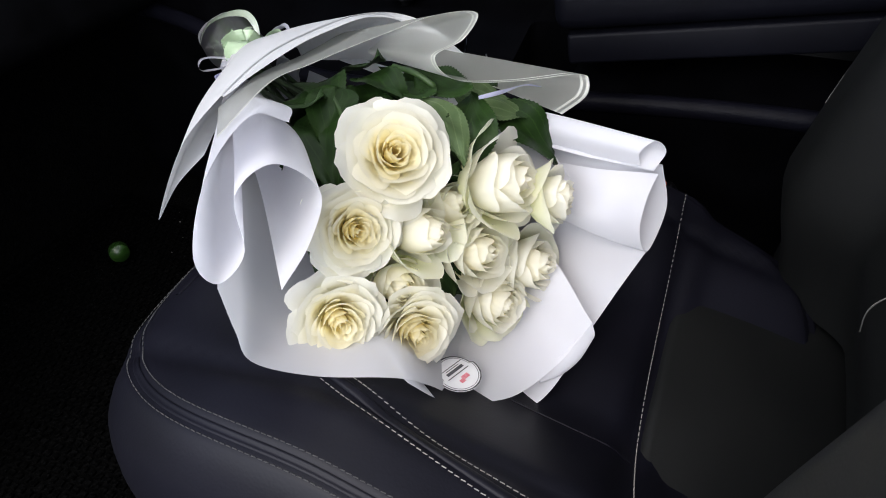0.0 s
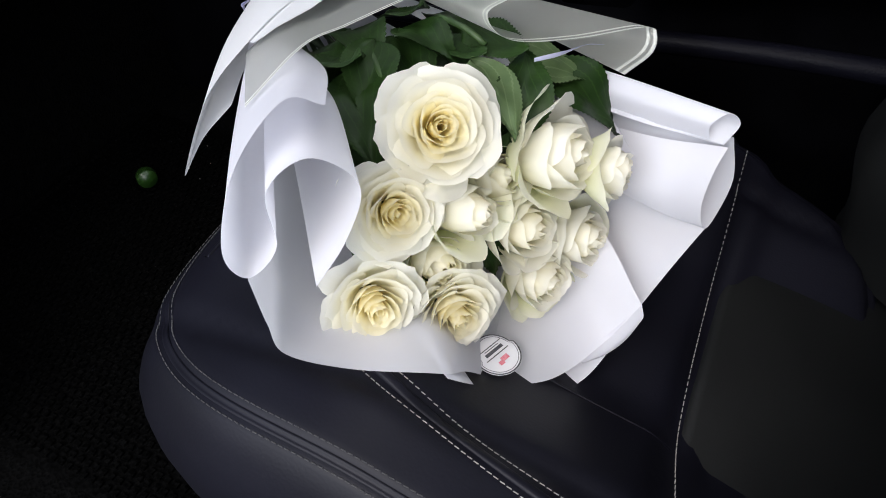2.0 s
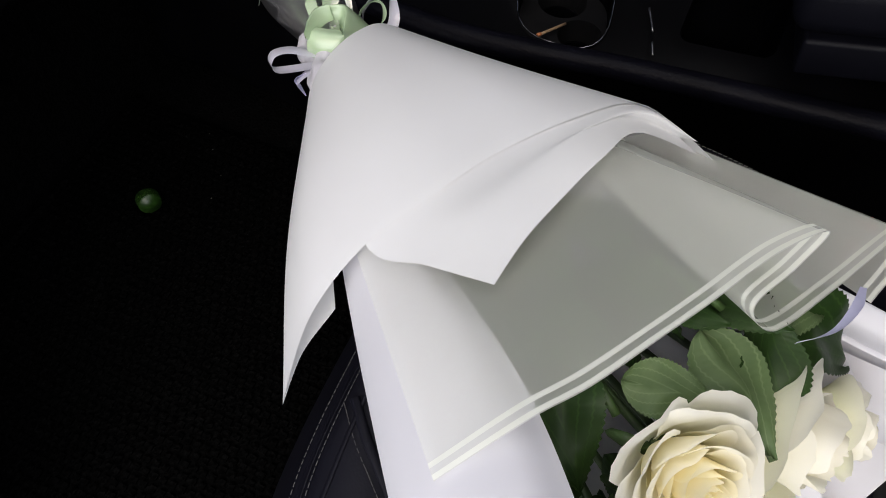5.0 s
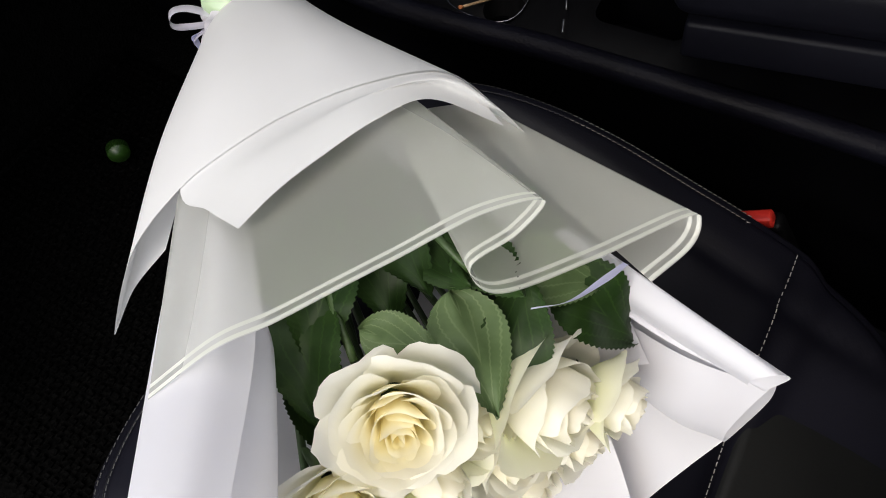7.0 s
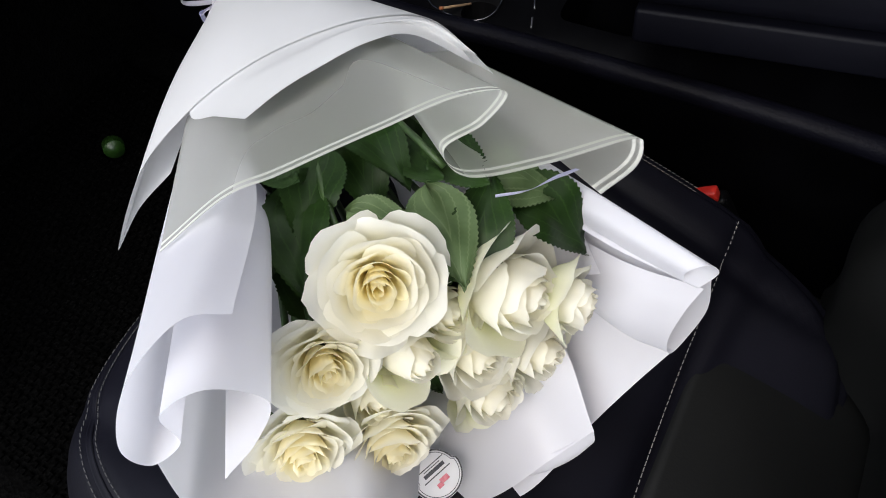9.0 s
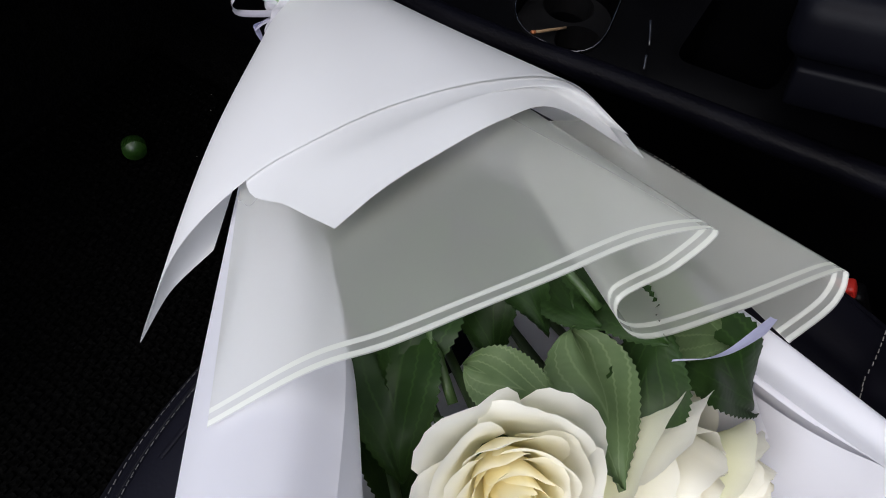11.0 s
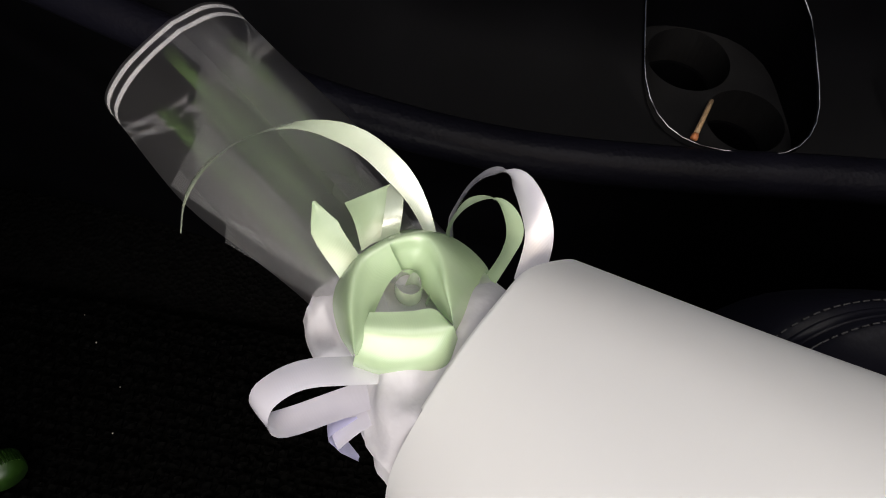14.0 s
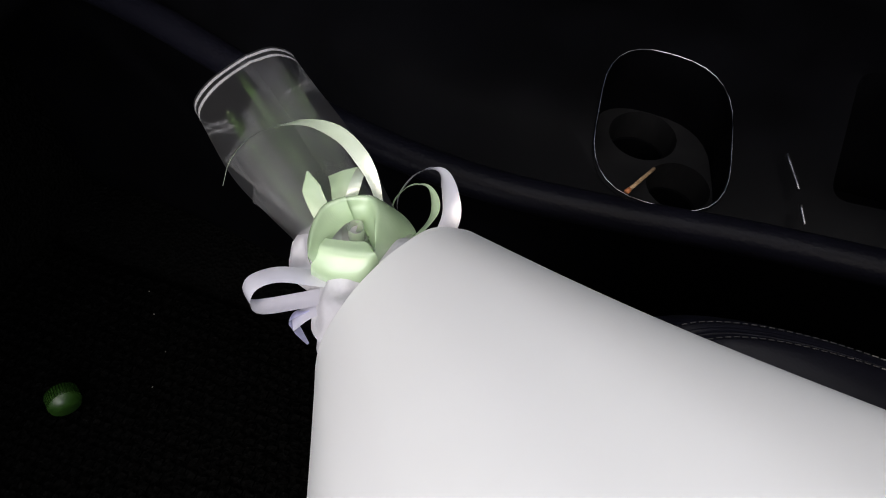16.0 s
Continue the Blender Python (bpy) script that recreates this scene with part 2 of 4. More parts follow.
def petal_material(name, base, mid, tip, through=0.3):
    m, n, l, p = nodes_of(name)
    n.remove(p)
    uv = n.new("ShaderNodeTexCoord")
    sep = n.new("ShaderNodeSeparateXYZ")
    l.new(uv.outputs["UV"], sep.inputs[0])
    nz = n.new("ShaderNodeTexNoise")
    nz.inputs["Scale"].default_value, nz.inputs["Detail"].default_value = 90.0, 3.0
    l.new(uv.outputs["Object"], nz.inputs["Vector"])
    madd = n.new("ShaderNodeMath")
    madd.operation = "MULTIPLY_ADD"
    madd.inputs[1].default_value, madd.inputs[2].default_value = 0.25, -0.12
    l.new(nz.outputs["Fac"], madd.inputs[0])
    add = n.new("ShaderNodeMath")
    l.new(sep.outputs["Y"], add.inputs[0])
    l.new(madd.outputs[0], add.inputs[1])
    r = n.new("ShaderNodeValToRGB")
    e = r.color_ramp.elements
    e[0].position, e[0].color = 0.1, (*base, 1)
    e[1].position, e[1].color = 0.98, (*tip, 1)
    q = e.new(0.55)
    q.color = (*mid, 1)
    l.new(add.outputs[0], r.inputs["Fac"])
    info = n.new("ShaderNodeObjectInfo")
    hsv = n.new("ShaderNodeHueSaturation")
    vmap = n.new("ShaderNodeMapRange")
    vmap.inputs["To Min"].default_value, vmap.inputs["To Max"].default_value = 0.94, 1.03
    l.new(info.outputs["Random"], vmap.inputs["Value"])
    l.new(vmap.outputs[0], hsv.inputs["Value"])
    l.new(r.outputs["Color"], hsv.inputs["Color"])
    fine = n.new("ShaderNodeTexNoise")
    fine.inputs["Scale"].default_value, fine.inputs["Detail"].default_value = 14.0, 2.0
    l.new(uv.outputs["UV"], fine.inputs["Vector"])
    b = n.new("ShaderNodeBump")
    b.inputs["Strength"].default_value, b.inputs["Distance"].default_value = 0.15, 0.0008
    l.new(fine.outputs["Fac"], b.inputs["Height"])
    d, t, g = n.new("ShaderNodeBsdfDiffuse"), n.new("ShaderNodeBsdfTranslucent"), n.new("ShaderNodeBsdfGlossy")
    g.inputs["Roughness"].default_value = 0.5
    l.new(b.outputs["Normal"], d.inputs["Normal"])
    l.new(hsv.outputs[0], d.inputs["Color"])
    l.new(hsv.outputs[0], t.inputs["Color"])
    m1, m2 = n.new("ShaderNodeMixShader"), n.new("ShaderNodeMixShader")
    m1.inputs["Fac"].default_value, m2.inputs["Fac"].default_value = through, 0.03
    l.new(d.outputs[0], m1.inputs[1])
    l.new(t.outputs[0], m1.inputs[2])
    l.new(m1.outputs[0], m2.inputs[1])
    l.new(g.outputs[0], m2.inputs[2])
    l.new(m2.outputs[0], n["Material Output"].inputs["Surface"])
    return m


# Yellow feet: the cream heart, with warm shade between petals added to the colour.
PETAL_IN = petal_material("rose_heart_cream", (0.97, 0.85, 0.45), (0.98, 0.90, 0.60), (0.98, 0.94, 0.75), 0.66)
PETAL_MID = petal_material("rose_petal_ivory", (0.96, 0.88, 0.54), (0.97, 0.93, 0.73), (0.98, 0.96, 0.85), 0.58)
PETAL_OUT = petal_material("rose_petal_white", (0.93, 0.92, 0.60), (0.97, 0.95, 0.80), (0.98, 0.97, 0.89), 0.54)
PETAL_GREEN = petal_material("rose_petal_greenish", (0.72, 0.80, 0.36), (0.88, 0.90, 0.60), (0.95, 0.95, 0.79), 0.46)


def leaf_material(name, low, high, vein, rough, gloss):
    m, n, l, p = nodes_of(name)
    col, fac, tc = noise_ramp(n, l, 60.0, low, high)
    wave = n.new("ShaderNodeTexWave")
    wave.bands_direction = "DIAGONAL"
    wave.inputs["Scale"].default_value, wave.inputs["Distortion"].default_value = 1.6, 1.5
    l.new(tc.outputs["UV"], wave.inputs["Vector"])
    r = n.new("ShaderNodeValToRGB")
    r.color_ramp.elements[0].position, r.color_ramp.elements[1].position = 0.90, 1.0
    l.new(wave.outputs["Fac"], r.inputs["Fac"])
    mix = n.new("ShaderNodeMix")
    mix.data_type = "RGBA"
    mix.inputs["B"].default_value = (*vein, 1)
    l.new(col, mix.inputs["A"])
    l.new(r.outputs["Color"], mix.inputs["Factor"])
    l.new(mix.outputs["Result"], p.inputs["Base Color"])
    p.inputs["Roughness"].default_value = rough
    p.inputs["Specular IOR Level"].default_value = gloss
    add_bump(n, l, p, wave.outputs["Fac"], 0.10, 0.0005)
    return m


LEAF = leaf_material("dark_rose_leaf", (0.009, 0.024, 0.005), (0.016, 0.038, 0.008), (0.020, 0.046, 0.010), 0.42, 0.16)
# Paler green for three of the leaves behind the flowers.
LEAF_PALE = leaf_material("pale_rose_leaf", (0.066, 0.108, 0.042), (0.090, 0.136, 0.058), (0.115, 0.165, 0.075), 0.5, 0.18)


# ---- mesh helpers ----
def mesh_ob(name, verts, faces, material, parent=None, label="", uvs=None, smooth=True, matrix=None):
    me = bpy.data.meshes.new(name)
    me.from_pydata([tuple(v) for v in verts], [], faces)
    if uvs is not None:
        layer = me.uv_layers.new(name="UVMap")
        for loop in me.loops:
            layer.data[loop.index].uv = uvs[loop.vertex_index]
    if smooth:
        me.shade_smooth()
    if material:
        me.materials.append(material)
    ob = new(name, me)
    if parent:
        ob.parent = parent
    if matrix is not None:
        ob.matrix_basis = matrix
    if label:
        ob["label"] = label
    return ob


def part(name, bm, material, parent, label="", smooth=True):
    me = bpy.data.meshes.new(name)
    bmesh.ops.recalc_face_normals(bm, faces=bm.faces)
    bm.to_mesh(me)
    bm.free()
    if smooth:
        me.shade_smooth()
    me.materials.append(material)
    ob = new(name, me)
    if parent:
        ob.parent = parent
    if label:
        ob["label"] = label
    return ob


def thing(name, label, category, matrix=None, group=""):
    ob = new(name)
    ob.empty_display_size = 0.05
    if matrix is not None:
        ob.matrix_basis = matrix
    return tagged(ob, label, category, group)


def spline(pts, count):
    """Points evenly spread by parameter along a Catmull-Rom curve through pts."""
    p = np.array(pts, float)
    p = np.vstack([2 * p[0] - p[1], p, 2 * p[-1] - p[-2]])
    seg = np.linalg.norm(np.diff(p[1:-1], axis=0), axis=1)
    cum = np.concatenate([[0], np.cumsum(seg)])
    out = []
    for d in np.linspace(0, cum[-1], count):
        i = int(min(max(np.searchsorted(cum, d, side="right") - 1, 0), len(seg) - 1))
        t = (d - cum[i]) / max(seg[i], 1e-9)
        a, b, c, e = p[i], p[i + 1], p[i + 2], p[i + 3]
        out.append(0.5 * (2 * b + (c - a) * t + (2 * a - 5 * b + 4 * c - e) * t * t + (3 * b - a - 3 * c + e) * t ** 3))
    return np.array(out)


def by_index(pts, count):
    """As spline(), spread by control point, so that two rails keep step."""
    p = np.array(pts, float)
    p = np.vstack([2 * p[0] - p[1], p, 2 * p[-1] - p[-2]])
    out = []
    for s in np.linspace(0, len(pts) - 1, count):
        i = min(int(s), len(pts) - 2)
        t = s - i
        a, b, c, e = p[i], p[i + 1], p[i + 2], p[i + 3]
        out.append(0.5 * (2 * b + (c - a) * t + (2 * a - 5 * b + 4 * c - e) * t * t + (3 * b - a - 3 * c + e) * t ** 3))
    return np.array(out)


def grid_faces(nu, nv, wrap=False):
    f = []
    for j in range(nv - 1):
        for i in range(nu if wrap else nu - 1):
            k = (i + 1) % nu
            f.append((j * nu + i, j * nu + k, (j + 1) * nu + k, (j + 1) * nu + i))
    return f


def sheet(name, rails, nu, nv, material, parent, label="", step=True, ripple=0.0, seed=0, pitch=14):
    """A sheet through two or more rails; its map's v runs from the first rail to the last."""
    cross = [by_index(r, nu) if step else spline(r, nu) for r in rails]
    verts, uvs = np.zeros((nv, nu, 3)), []
    for i in range(nu):
        line = [c[i] for c in cross]
        verts[:, i] = by_index(line, nv) if len(line) > 2 else [line[0] + (line[1] - line[0]) * t for t in np.linspace(0, 1, nv)]
    for j in range(nv):
        for i in range(nu):
            uvs.append((i / (nu - 1), j / (nv - 1)))
            if ripple:
                q = Vector(verts[j, i]) * pitch + Vector((seed * 3.7, 0, 0))
                verts[j, i] += np.array(noise.noise_vector(q)) * ripple
    return mesh_ob(name, verts.reshape(-1, 3), grid_faces(nu, nv), material, parent, label, uvs)


def tube(name, pts, radius, material, parent=None, label="", count=24, sides=8, taper=1.0):
    c = spline(pts, count)
    verts = []
    up = Vector((0.13, 0.27, 0.95))
    for i, q in enumerate(c):
        d = Vector(c[min(i + 1, count - 1)] - c[max(i - 1, 0)]).normalized()
        x = d.cross(up).normalized()
        y = d.cross(x)
        r = radius * (1 + (taper - 1) * i / (count - 1))
        for k in range(sides):
            a = 2 * math.pi * k / sides
            verts.append(Vector(q) + x * r * math.cos(a) + y * r * math.sin(a))
    f = grid_faces(sides, count, True)
    f.append(tuple(range(sides))[::-1])
    f.append(tuple(range((count - 1) * sides, count * sides)))
    return mesh_ob(name, verts, f, material, parent, label)


def ribbon(name, pts, sides, width, material, parent, label="", count=40, ends=1.0):
    """A flat band along pts; sides gives the direction of its width at each point."""
    c, w = by_index(pts, count), by_index(sides, count)
    verts, uvs = [], []
    for i in range(count):
        d = Vector(c[min(i + 1, count - 1)] - c[max(i - 1, 0)]).normalized()
        s = Vector(w[i])
        s = (s - d * s.dot(d)).normalized()
        half = width / 2 * (ends + (1 - ends) * min(1, 4 * min(i, count - 1 - i) / count))
        n = d.cross(s)
        for k in (-1, -0.5, 0, 0.5, 1):
            verts.append(Vector(c[i]) + s * half * k + n * width * 0.05 * (1 - k * k))
            uvs.append((k / 2 + 0.5, i / (count - 1)))
    return mesh_ob(name, verts, grid_faces(5, count), material, parent, label, uvs)


def rounded_box(size, bevel, segments=3, at=(0, 0, 0)):
    bm = bmesh.new()
    bmesh.ops.create_cube(bm, size=1.0, matrix=Matrix.Translation(at) @ Matrix.Diagonal((*size, 1)))
    bmesh.ops.bevel(bm, geom=list(bm.edges), offset=bevel, segments=segments, profile=0.5, affect="EDGES")
    return bm


def smooth01(x, a, b):
    t = min(1.0, max(0.0, (x - a) / (b - a)))
    return t * t * (3 - 2 * t)


# ---- car: ground, floor, shell ----
ground = mesh_ob("ground", [(-400, -400, -0.18), (400, -400, -0.18), (400, 400, -0.18), (-400, 400, -0.18)], [(0, 1, 2, 3)], ASPHALT, smooth=False)
tagged(ground, "grey asphalt ground under the car", "ground", kind="structure")


def slab(name, u0, u1, v0, v1, z0, z1, material, label, bevel=0.008):
    bm = rounded_box((u1 - u0, v1 - v0, z1 - z0), bevel, 2, ((u0 + u1) / 2, (v0 + v1) / 2, (z0 + z1) / 2))
    ob = part(name, bm, material, None, smooth=False)
    ob.matrix_basis = CAR
    return tagged(ob, label, name.split("_")[0], kind="structure")


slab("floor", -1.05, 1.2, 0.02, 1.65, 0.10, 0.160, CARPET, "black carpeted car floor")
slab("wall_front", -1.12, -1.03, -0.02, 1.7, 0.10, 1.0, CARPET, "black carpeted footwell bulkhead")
# Unseen far side, closed to full height without a window to block stray light.
slab("wall_far", -1.0, 1.2, 1.66, 1.72, 0.10, 1.41, PLASTIC, "black far door side, closed to the roof to keep light out")
slab("wall_rear", 1.15, 1.2, 0.0, 1.66, 0.10, 1.38, PLASTIC, "dark rear of the cabin")
# Roof opening and pane are unseen additions round the overhead fill lamp.
bm = bmesh.new()
for u0, u1, v0, v1 in ((-0.75, -0.68, 0.02, 1.70), (0.24, 1.2, 0.02, 1.70), (-0.68, 0.24, 0.02, 0.28), (-0.68, 0.24, 0.84, 1.70)):
    bmesh.ops.create_cube(bm, size=1.0, matrix=Matrix.Translation(((u0 + u1) / 2, (v0 + v1) / 2, 1.43)) @ Matrix.Diagonal((u1 - u0, v1 - v0, 0.06, 1)))
ceiling = part("ceiling", bm, HEADLINER, None, smooth=False)
ceiling.matrix_basis = CAR
tagged(ceiling, "grey fabric car headliner round an added roof opening", "ceiling", kind="structure")
added_roof_pane = slab("window_1", -0.68, 0.24, 0.28, 0.84, 1.436, 1.442, GLASS_M, "unseen glass roof pane added over the overhead fill lamp", 0.001)
added_roof_pane.visible_shadow = False
slab("wall_sill", -1.05, 1.2, -0.06, 0.015, 0.08, 0.20, PLASTIC, "black plastic door sill")
slab("pillar_rear", 0.50, 0.62, 0.0, 0.10, 0.20, 1.40, PLASTIC, "black door pillar")
slab("pillar_front", -1.0, -0.9, 0.0, 0.08, 0.20, 1.40, PLASTIC, "black windscreen pillar")


# ---- footwell: mat, tunnel side, dash ----
def grid_mat():
    """Floor mat with a raised rim and rows of knobs."""
    m = thing("floor_mat", "black rubber floor mat with a knobbed texture", "floor mat", CAR)
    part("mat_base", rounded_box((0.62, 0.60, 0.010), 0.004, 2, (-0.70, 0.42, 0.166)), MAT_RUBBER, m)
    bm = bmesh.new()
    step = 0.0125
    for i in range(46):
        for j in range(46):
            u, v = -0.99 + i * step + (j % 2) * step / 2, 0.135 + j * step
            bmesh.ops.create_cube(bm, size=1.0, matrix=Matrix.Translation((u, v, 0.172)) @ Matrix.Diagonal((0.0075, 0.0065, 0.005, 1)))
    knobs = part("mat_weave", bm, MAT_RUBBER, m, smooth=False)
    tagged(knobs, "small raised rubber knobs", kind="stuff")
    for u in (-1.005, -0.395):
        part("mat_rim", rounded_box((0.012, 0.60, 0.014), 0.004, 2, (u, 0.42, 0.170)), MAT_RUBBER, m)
    return m


grid_mat()

dash = thing("dashboard", "black plastic dashboard and glove box over the footwell", "dashboard", CAR)
part("glove_box", rounded_box((0.30, 0.72, 0.26), 0.04, 4, (-0.98, 0.44, 0.66)), PLASTIC, dash)
part("top_cover", rounded_box((0.36, 1.60, 0.14), 0.05, 4, (-0.96, 0.84, 0.86)), PLASTIC, dash)
part("kick_panel", rounded_box((0.34, 0.09, 0.40), 0.03, 3, (-0.88, 0.045, 0.36)), PLASTIC, dash)
part("centre_stack", rounded_box((0.24, 0.30, 0.46), 0.04, 4, (-0.90, 0.99, 0.66)), PLASTIC, dash)

# ---- centre console ----
console = thing("centre_console", "black plastic centre console with an armrest box", "console", CAR)


def ridge(u):
    v = 0.742 + 0.018 * smooth01(u, -0.50, -0.26) + 0.05 * smooth01(-u, 0.50, 0.95)
    return v, 0.474 + 0.036 * smooth01(u, -0.42, 0.12) + 0.05 * smooth01(-u, 0.52, 0.90)


verts, profile = [], 15
stations = np.linspace(-1.03, 0.55, 66)
for u in stations:
    v, z = ridge(u)
    w = 0.012 + 0.006 * math.sin(u * 9)
    for q in ((v + 0.030, 0.17), (v + 0.024, 0.30), (v + 0.018, 0.40), (v + 0.008, z - 0.035), (v + 0.001, z - 0.018), (v, z - 0.008), (v + 0.003, z - 0.002),
              (v + 0.009, z), (v + 0.016, z + 0.003), (v + w + 0.016, z + 0.007), (v + 0.06, z + 0.020), (v + 0.14, z + 0.050), (v + 0.24, z + 0.058), (v + 0.29, z + 0.04), (v + 0.30, 0.17)):
        verts.append((u, *q))
faces = [tuple(reversed(f)) for f in grid_faces(profile, len(stations), True)]
faces.append(tuple(range(profile)))
faces.append(tuple(range((len(stations) - 1) * profile, len(stations) * profile))[::-1])
body = mesh_ob("console_body", verts, faces, PLASTIC_SMOOTH, console)


lip = [(u, ridge(u)[0] + 0.006, ridge(u)[1] - 0.004) for u in np.linspace(-1.0, 0.5, 16)]
tube("console_lip", lip, 0.013, LIP, console, "rounded padded lip of the console", count=80, sides=14)


def rounded_outline(pts, radius, steps=8):
    """Corners of a convex outline, each rounded by an arc-like curve."""
    out, n = [], len(pts)
    for i in range(n):
        a, b, c = (Vector(pts[(i + k) % n]) for k in (-1, 0, 1))
        p, q = b + (a - b).normalized() * radius, b + (c - b).normalized() * radius
        for t in np.linspace(0, 1, steps):
            out.append(p * (1 - t) ** 2 + b * 2 * t * (1 - t) + q * t * t)
    return out


def prism(outline, z0, z1, grow=1.0):
    bm = bmesh.new()
    mid = sum(outline, Vector((0, 0))) / len(outline)
    low = [bm.verts.new((*(mid + (p - mid) * grow), z0)) for p in outline]
    top = [bm.verts.new((*p, z1)) for p in outline]
    n = len(outline)
    for i in range(n):
        bm.faces.new((low[i], low[(i + 1) % n], top[(i + 1) % n], top[i]))
    bm.faces.new(low[::-1])
    bm.faces.new(top)
    return bm


CUP = rounded_outline([(-0.424, 0.764), (-0.321, 0.766), (-0.342, 0.880), (-0.438, 0.882)], 0.044)
TRAY = rounded_outline([(-0.262, 0.800), (-0.165, 0.800), (-0.165, 0.905), (-0.258, 0.905)], 0.015)


def cut(ob, bm):
    """Takes the closed form bm out of the mesh ob for good."""
    me = bpy.data.meshes.new("cutter")
    bmesh.ops.recalc_face_normals(bm, faces=bm.faces)
    bm.to_mesh(me)
    bm.free()
    tool = new("cutter", me)
    tool.matrix_world = ob.matrix_world
    mod = ob.modifiers.new("cut", "BOOLEAN")
    mod.operation, mod.object, mod.solver = "DIFFERENCE", tool, "EXACT"
    bpy.context.view_layer.update()
    done = bpy.data.meshes.new_from_object(ob.evaluated_get(bpy.context.evaluated_depsgraph_get()))
    ob.modifiers.clear()
    ob.data = done
    bpy.data.objects.remove(tool)


bpy.context.view_layer.update()
cut(body, prism(CUP, 0.432, 0.62))
cut(body, prism(TRAY, 0.415, 0.62, 0.92))
for u, v, r in ((-0.391, 0.852, 0.026), (-0.356, 0.807, 0.023)):
    bm = bmesh.new()
    bmesh.ops.create_cone(bm, cap_ends=True, segments=36, radius1=r * 0.9, radius2=r, depth=0.09, matrix=Matrix.Translation((u, v, 0.392)))
    cut(body, bm)
body.data.shade_smooth()
body.data.set_sharp_from_angle(angle=radians(35))

bm = bmesh.new()
for u, v, r in ((-0.391, 0.852, 0.0265), (-0.356, 0.807, 0.0235)):
    bmesh.ops.create_cone(bm, cap_ends=True, segments=36, radius1=r * 0.85, radius2=r * 0.85, depth=0.004, matrix=Matrix.Translation((u, v, 0.352)))
part("cup_base", bm, WELL, console)
mid = sum(CUP, Vector((0, 0))) / len(CUP)
liner = part("cup_liner", prism([mid + (p - mid) * 0.985 for p in CUP], 0.4324, 0.462), LINER, console, "dark grey liner between the two cup wells", smooth=False)
bpy.context.view_layer.update()
for u, v, r in ((-0.391, 0.852, 0.0275), (-0.356, 0.807, 0.0245)):
    bm = bmesh.new()
    bmesh.ops.create_cone(bm, cap_ends=True, segments=40, radius1=r, radius2=r, depth=0.08, matrix=Matrix.Translation((u, v, 0.446)))
    cut(liner, bm)
loop = [Vector((p.x, p.y, ridge(p.x)[1] + 0.001 + 0.355 * (p.y - ridge(p.x)[0]))) for p in CUP]
verts = []
for i, q in enumerate(loop):
    d = (loop[(i + 1) % len(loop)] - loop[i - 1]).normalized()
    x = d.cross(Vector((0, 0, 1))).normalized()
    for k in range(6):
        a = 2 * math.pi * k / 6
        verts.append(q + x * 0.0008 * math.cos(a) + Vector((0, 0, 0.0008 * math.sin(a) + 0.0002)))
f = grid_faces(6, len(loop), True)
f += [((len(loop) - 1) * 6 + k, (len(loop) - 1) * 6 + (k + 1) % 6, (k + 1) % 6, k) for k in range(6)]
mesh_ob("cup_rim", verts, f, CHROME_GLINTS, console, "thin chrome rim of the cup holder")

ARM = pose(-0.16, 0.74, 0.546, 0, -8.0, 6)
arm = part("armrest_box", rounded_box((0.60, 0.20, 0.036), 0.004, 3, (0.30, 0.10, 0.018)), ARM_LEATHER, console, "dark plastic side of the armrest box")
arm.matrix_basis = ARM
lid = part("armrest_lid", rounded_box((0.62, 0.215, 0.055), 0.018, 4, (0.295, 0.105, 0.066)), ARM_LEATHER, console, "padded black leather armrest lid")
lid.matrix_basis = ARM
part("armrest_foot", rounded_box((0.50, 0.14, 0.12), 0.01, 2, (0.15, 0.93, 0.51)), PLASTIC, console)
lever = thing("gear_lever", "black gear lever with small chrome trim", "gear lever", CAR)
tube("lever_rod", [(-0.475, 0.93, 0.51), (-0.472, 0.93, 0.56), (-0.465, 0.93, 0.60)], 0.011, PLASTIC, lever)
bm = bmesh.new()
bmesh.ops.create_uvsphere(bm, u_segments=24, v_segments=14, radius=1, matrix=Matrix.Translation((-0.462, 0.93, 0.615)) @ Matrix.Diagonal((0.026, 0.022, 0.034, 1)))
part("lever_knob", bm, PLASTIC_SMOOTH, lever)
bm = bmesh.new()
bmesh.ops.create_cone(bm, cap_ends=True, segments=28, radius1=0.023, radius2=0.020, depth=0.006, matrix=Matrix.Translation((-0.474, 0.93, 0.540)))
part("lever_collar", bm, CHROME_GLINTS, lever, "chrome collar")

match = thing("match_stick", "pale wooden stick with an orange tip in the cup holder", "stick", CAR)
tube("stick", [(-0.3925, 0.776, 0.4765), (-0.3765, 0.8185, 0.462)], 0.0016, WOOD, match, count=4, sides=6)
tube("tip", [(-0.394, 0.772, 0.478), (-0.3925, 0.776, 0.4765)], 0.0022, ORANGE, match, count=4, sides=6)
for pts in ([(-0.296, 0.819, 0.510), (-0.290, 0.807, 0.507), (-0.284, 0.794, 0.504)], [(-0.281, 0.783, 0.501), (-0.276, 0.770, 0.497)]):
    pen = thing("metal_clip", "small shiny metal clip on the console", "clip", CAR, "clips on the console")
    tube("clip_wire", pts, 0.0012, STEEL, pen, count=6, sides=6)


# ---- seat ----
seat = thing("car_seat", "black leather car seat with pale stitching", "car seat", CAR)
UC, VC, HU, HV, HV_FAR = -0.115, 0.43, 0.315, 0.300, 0.285


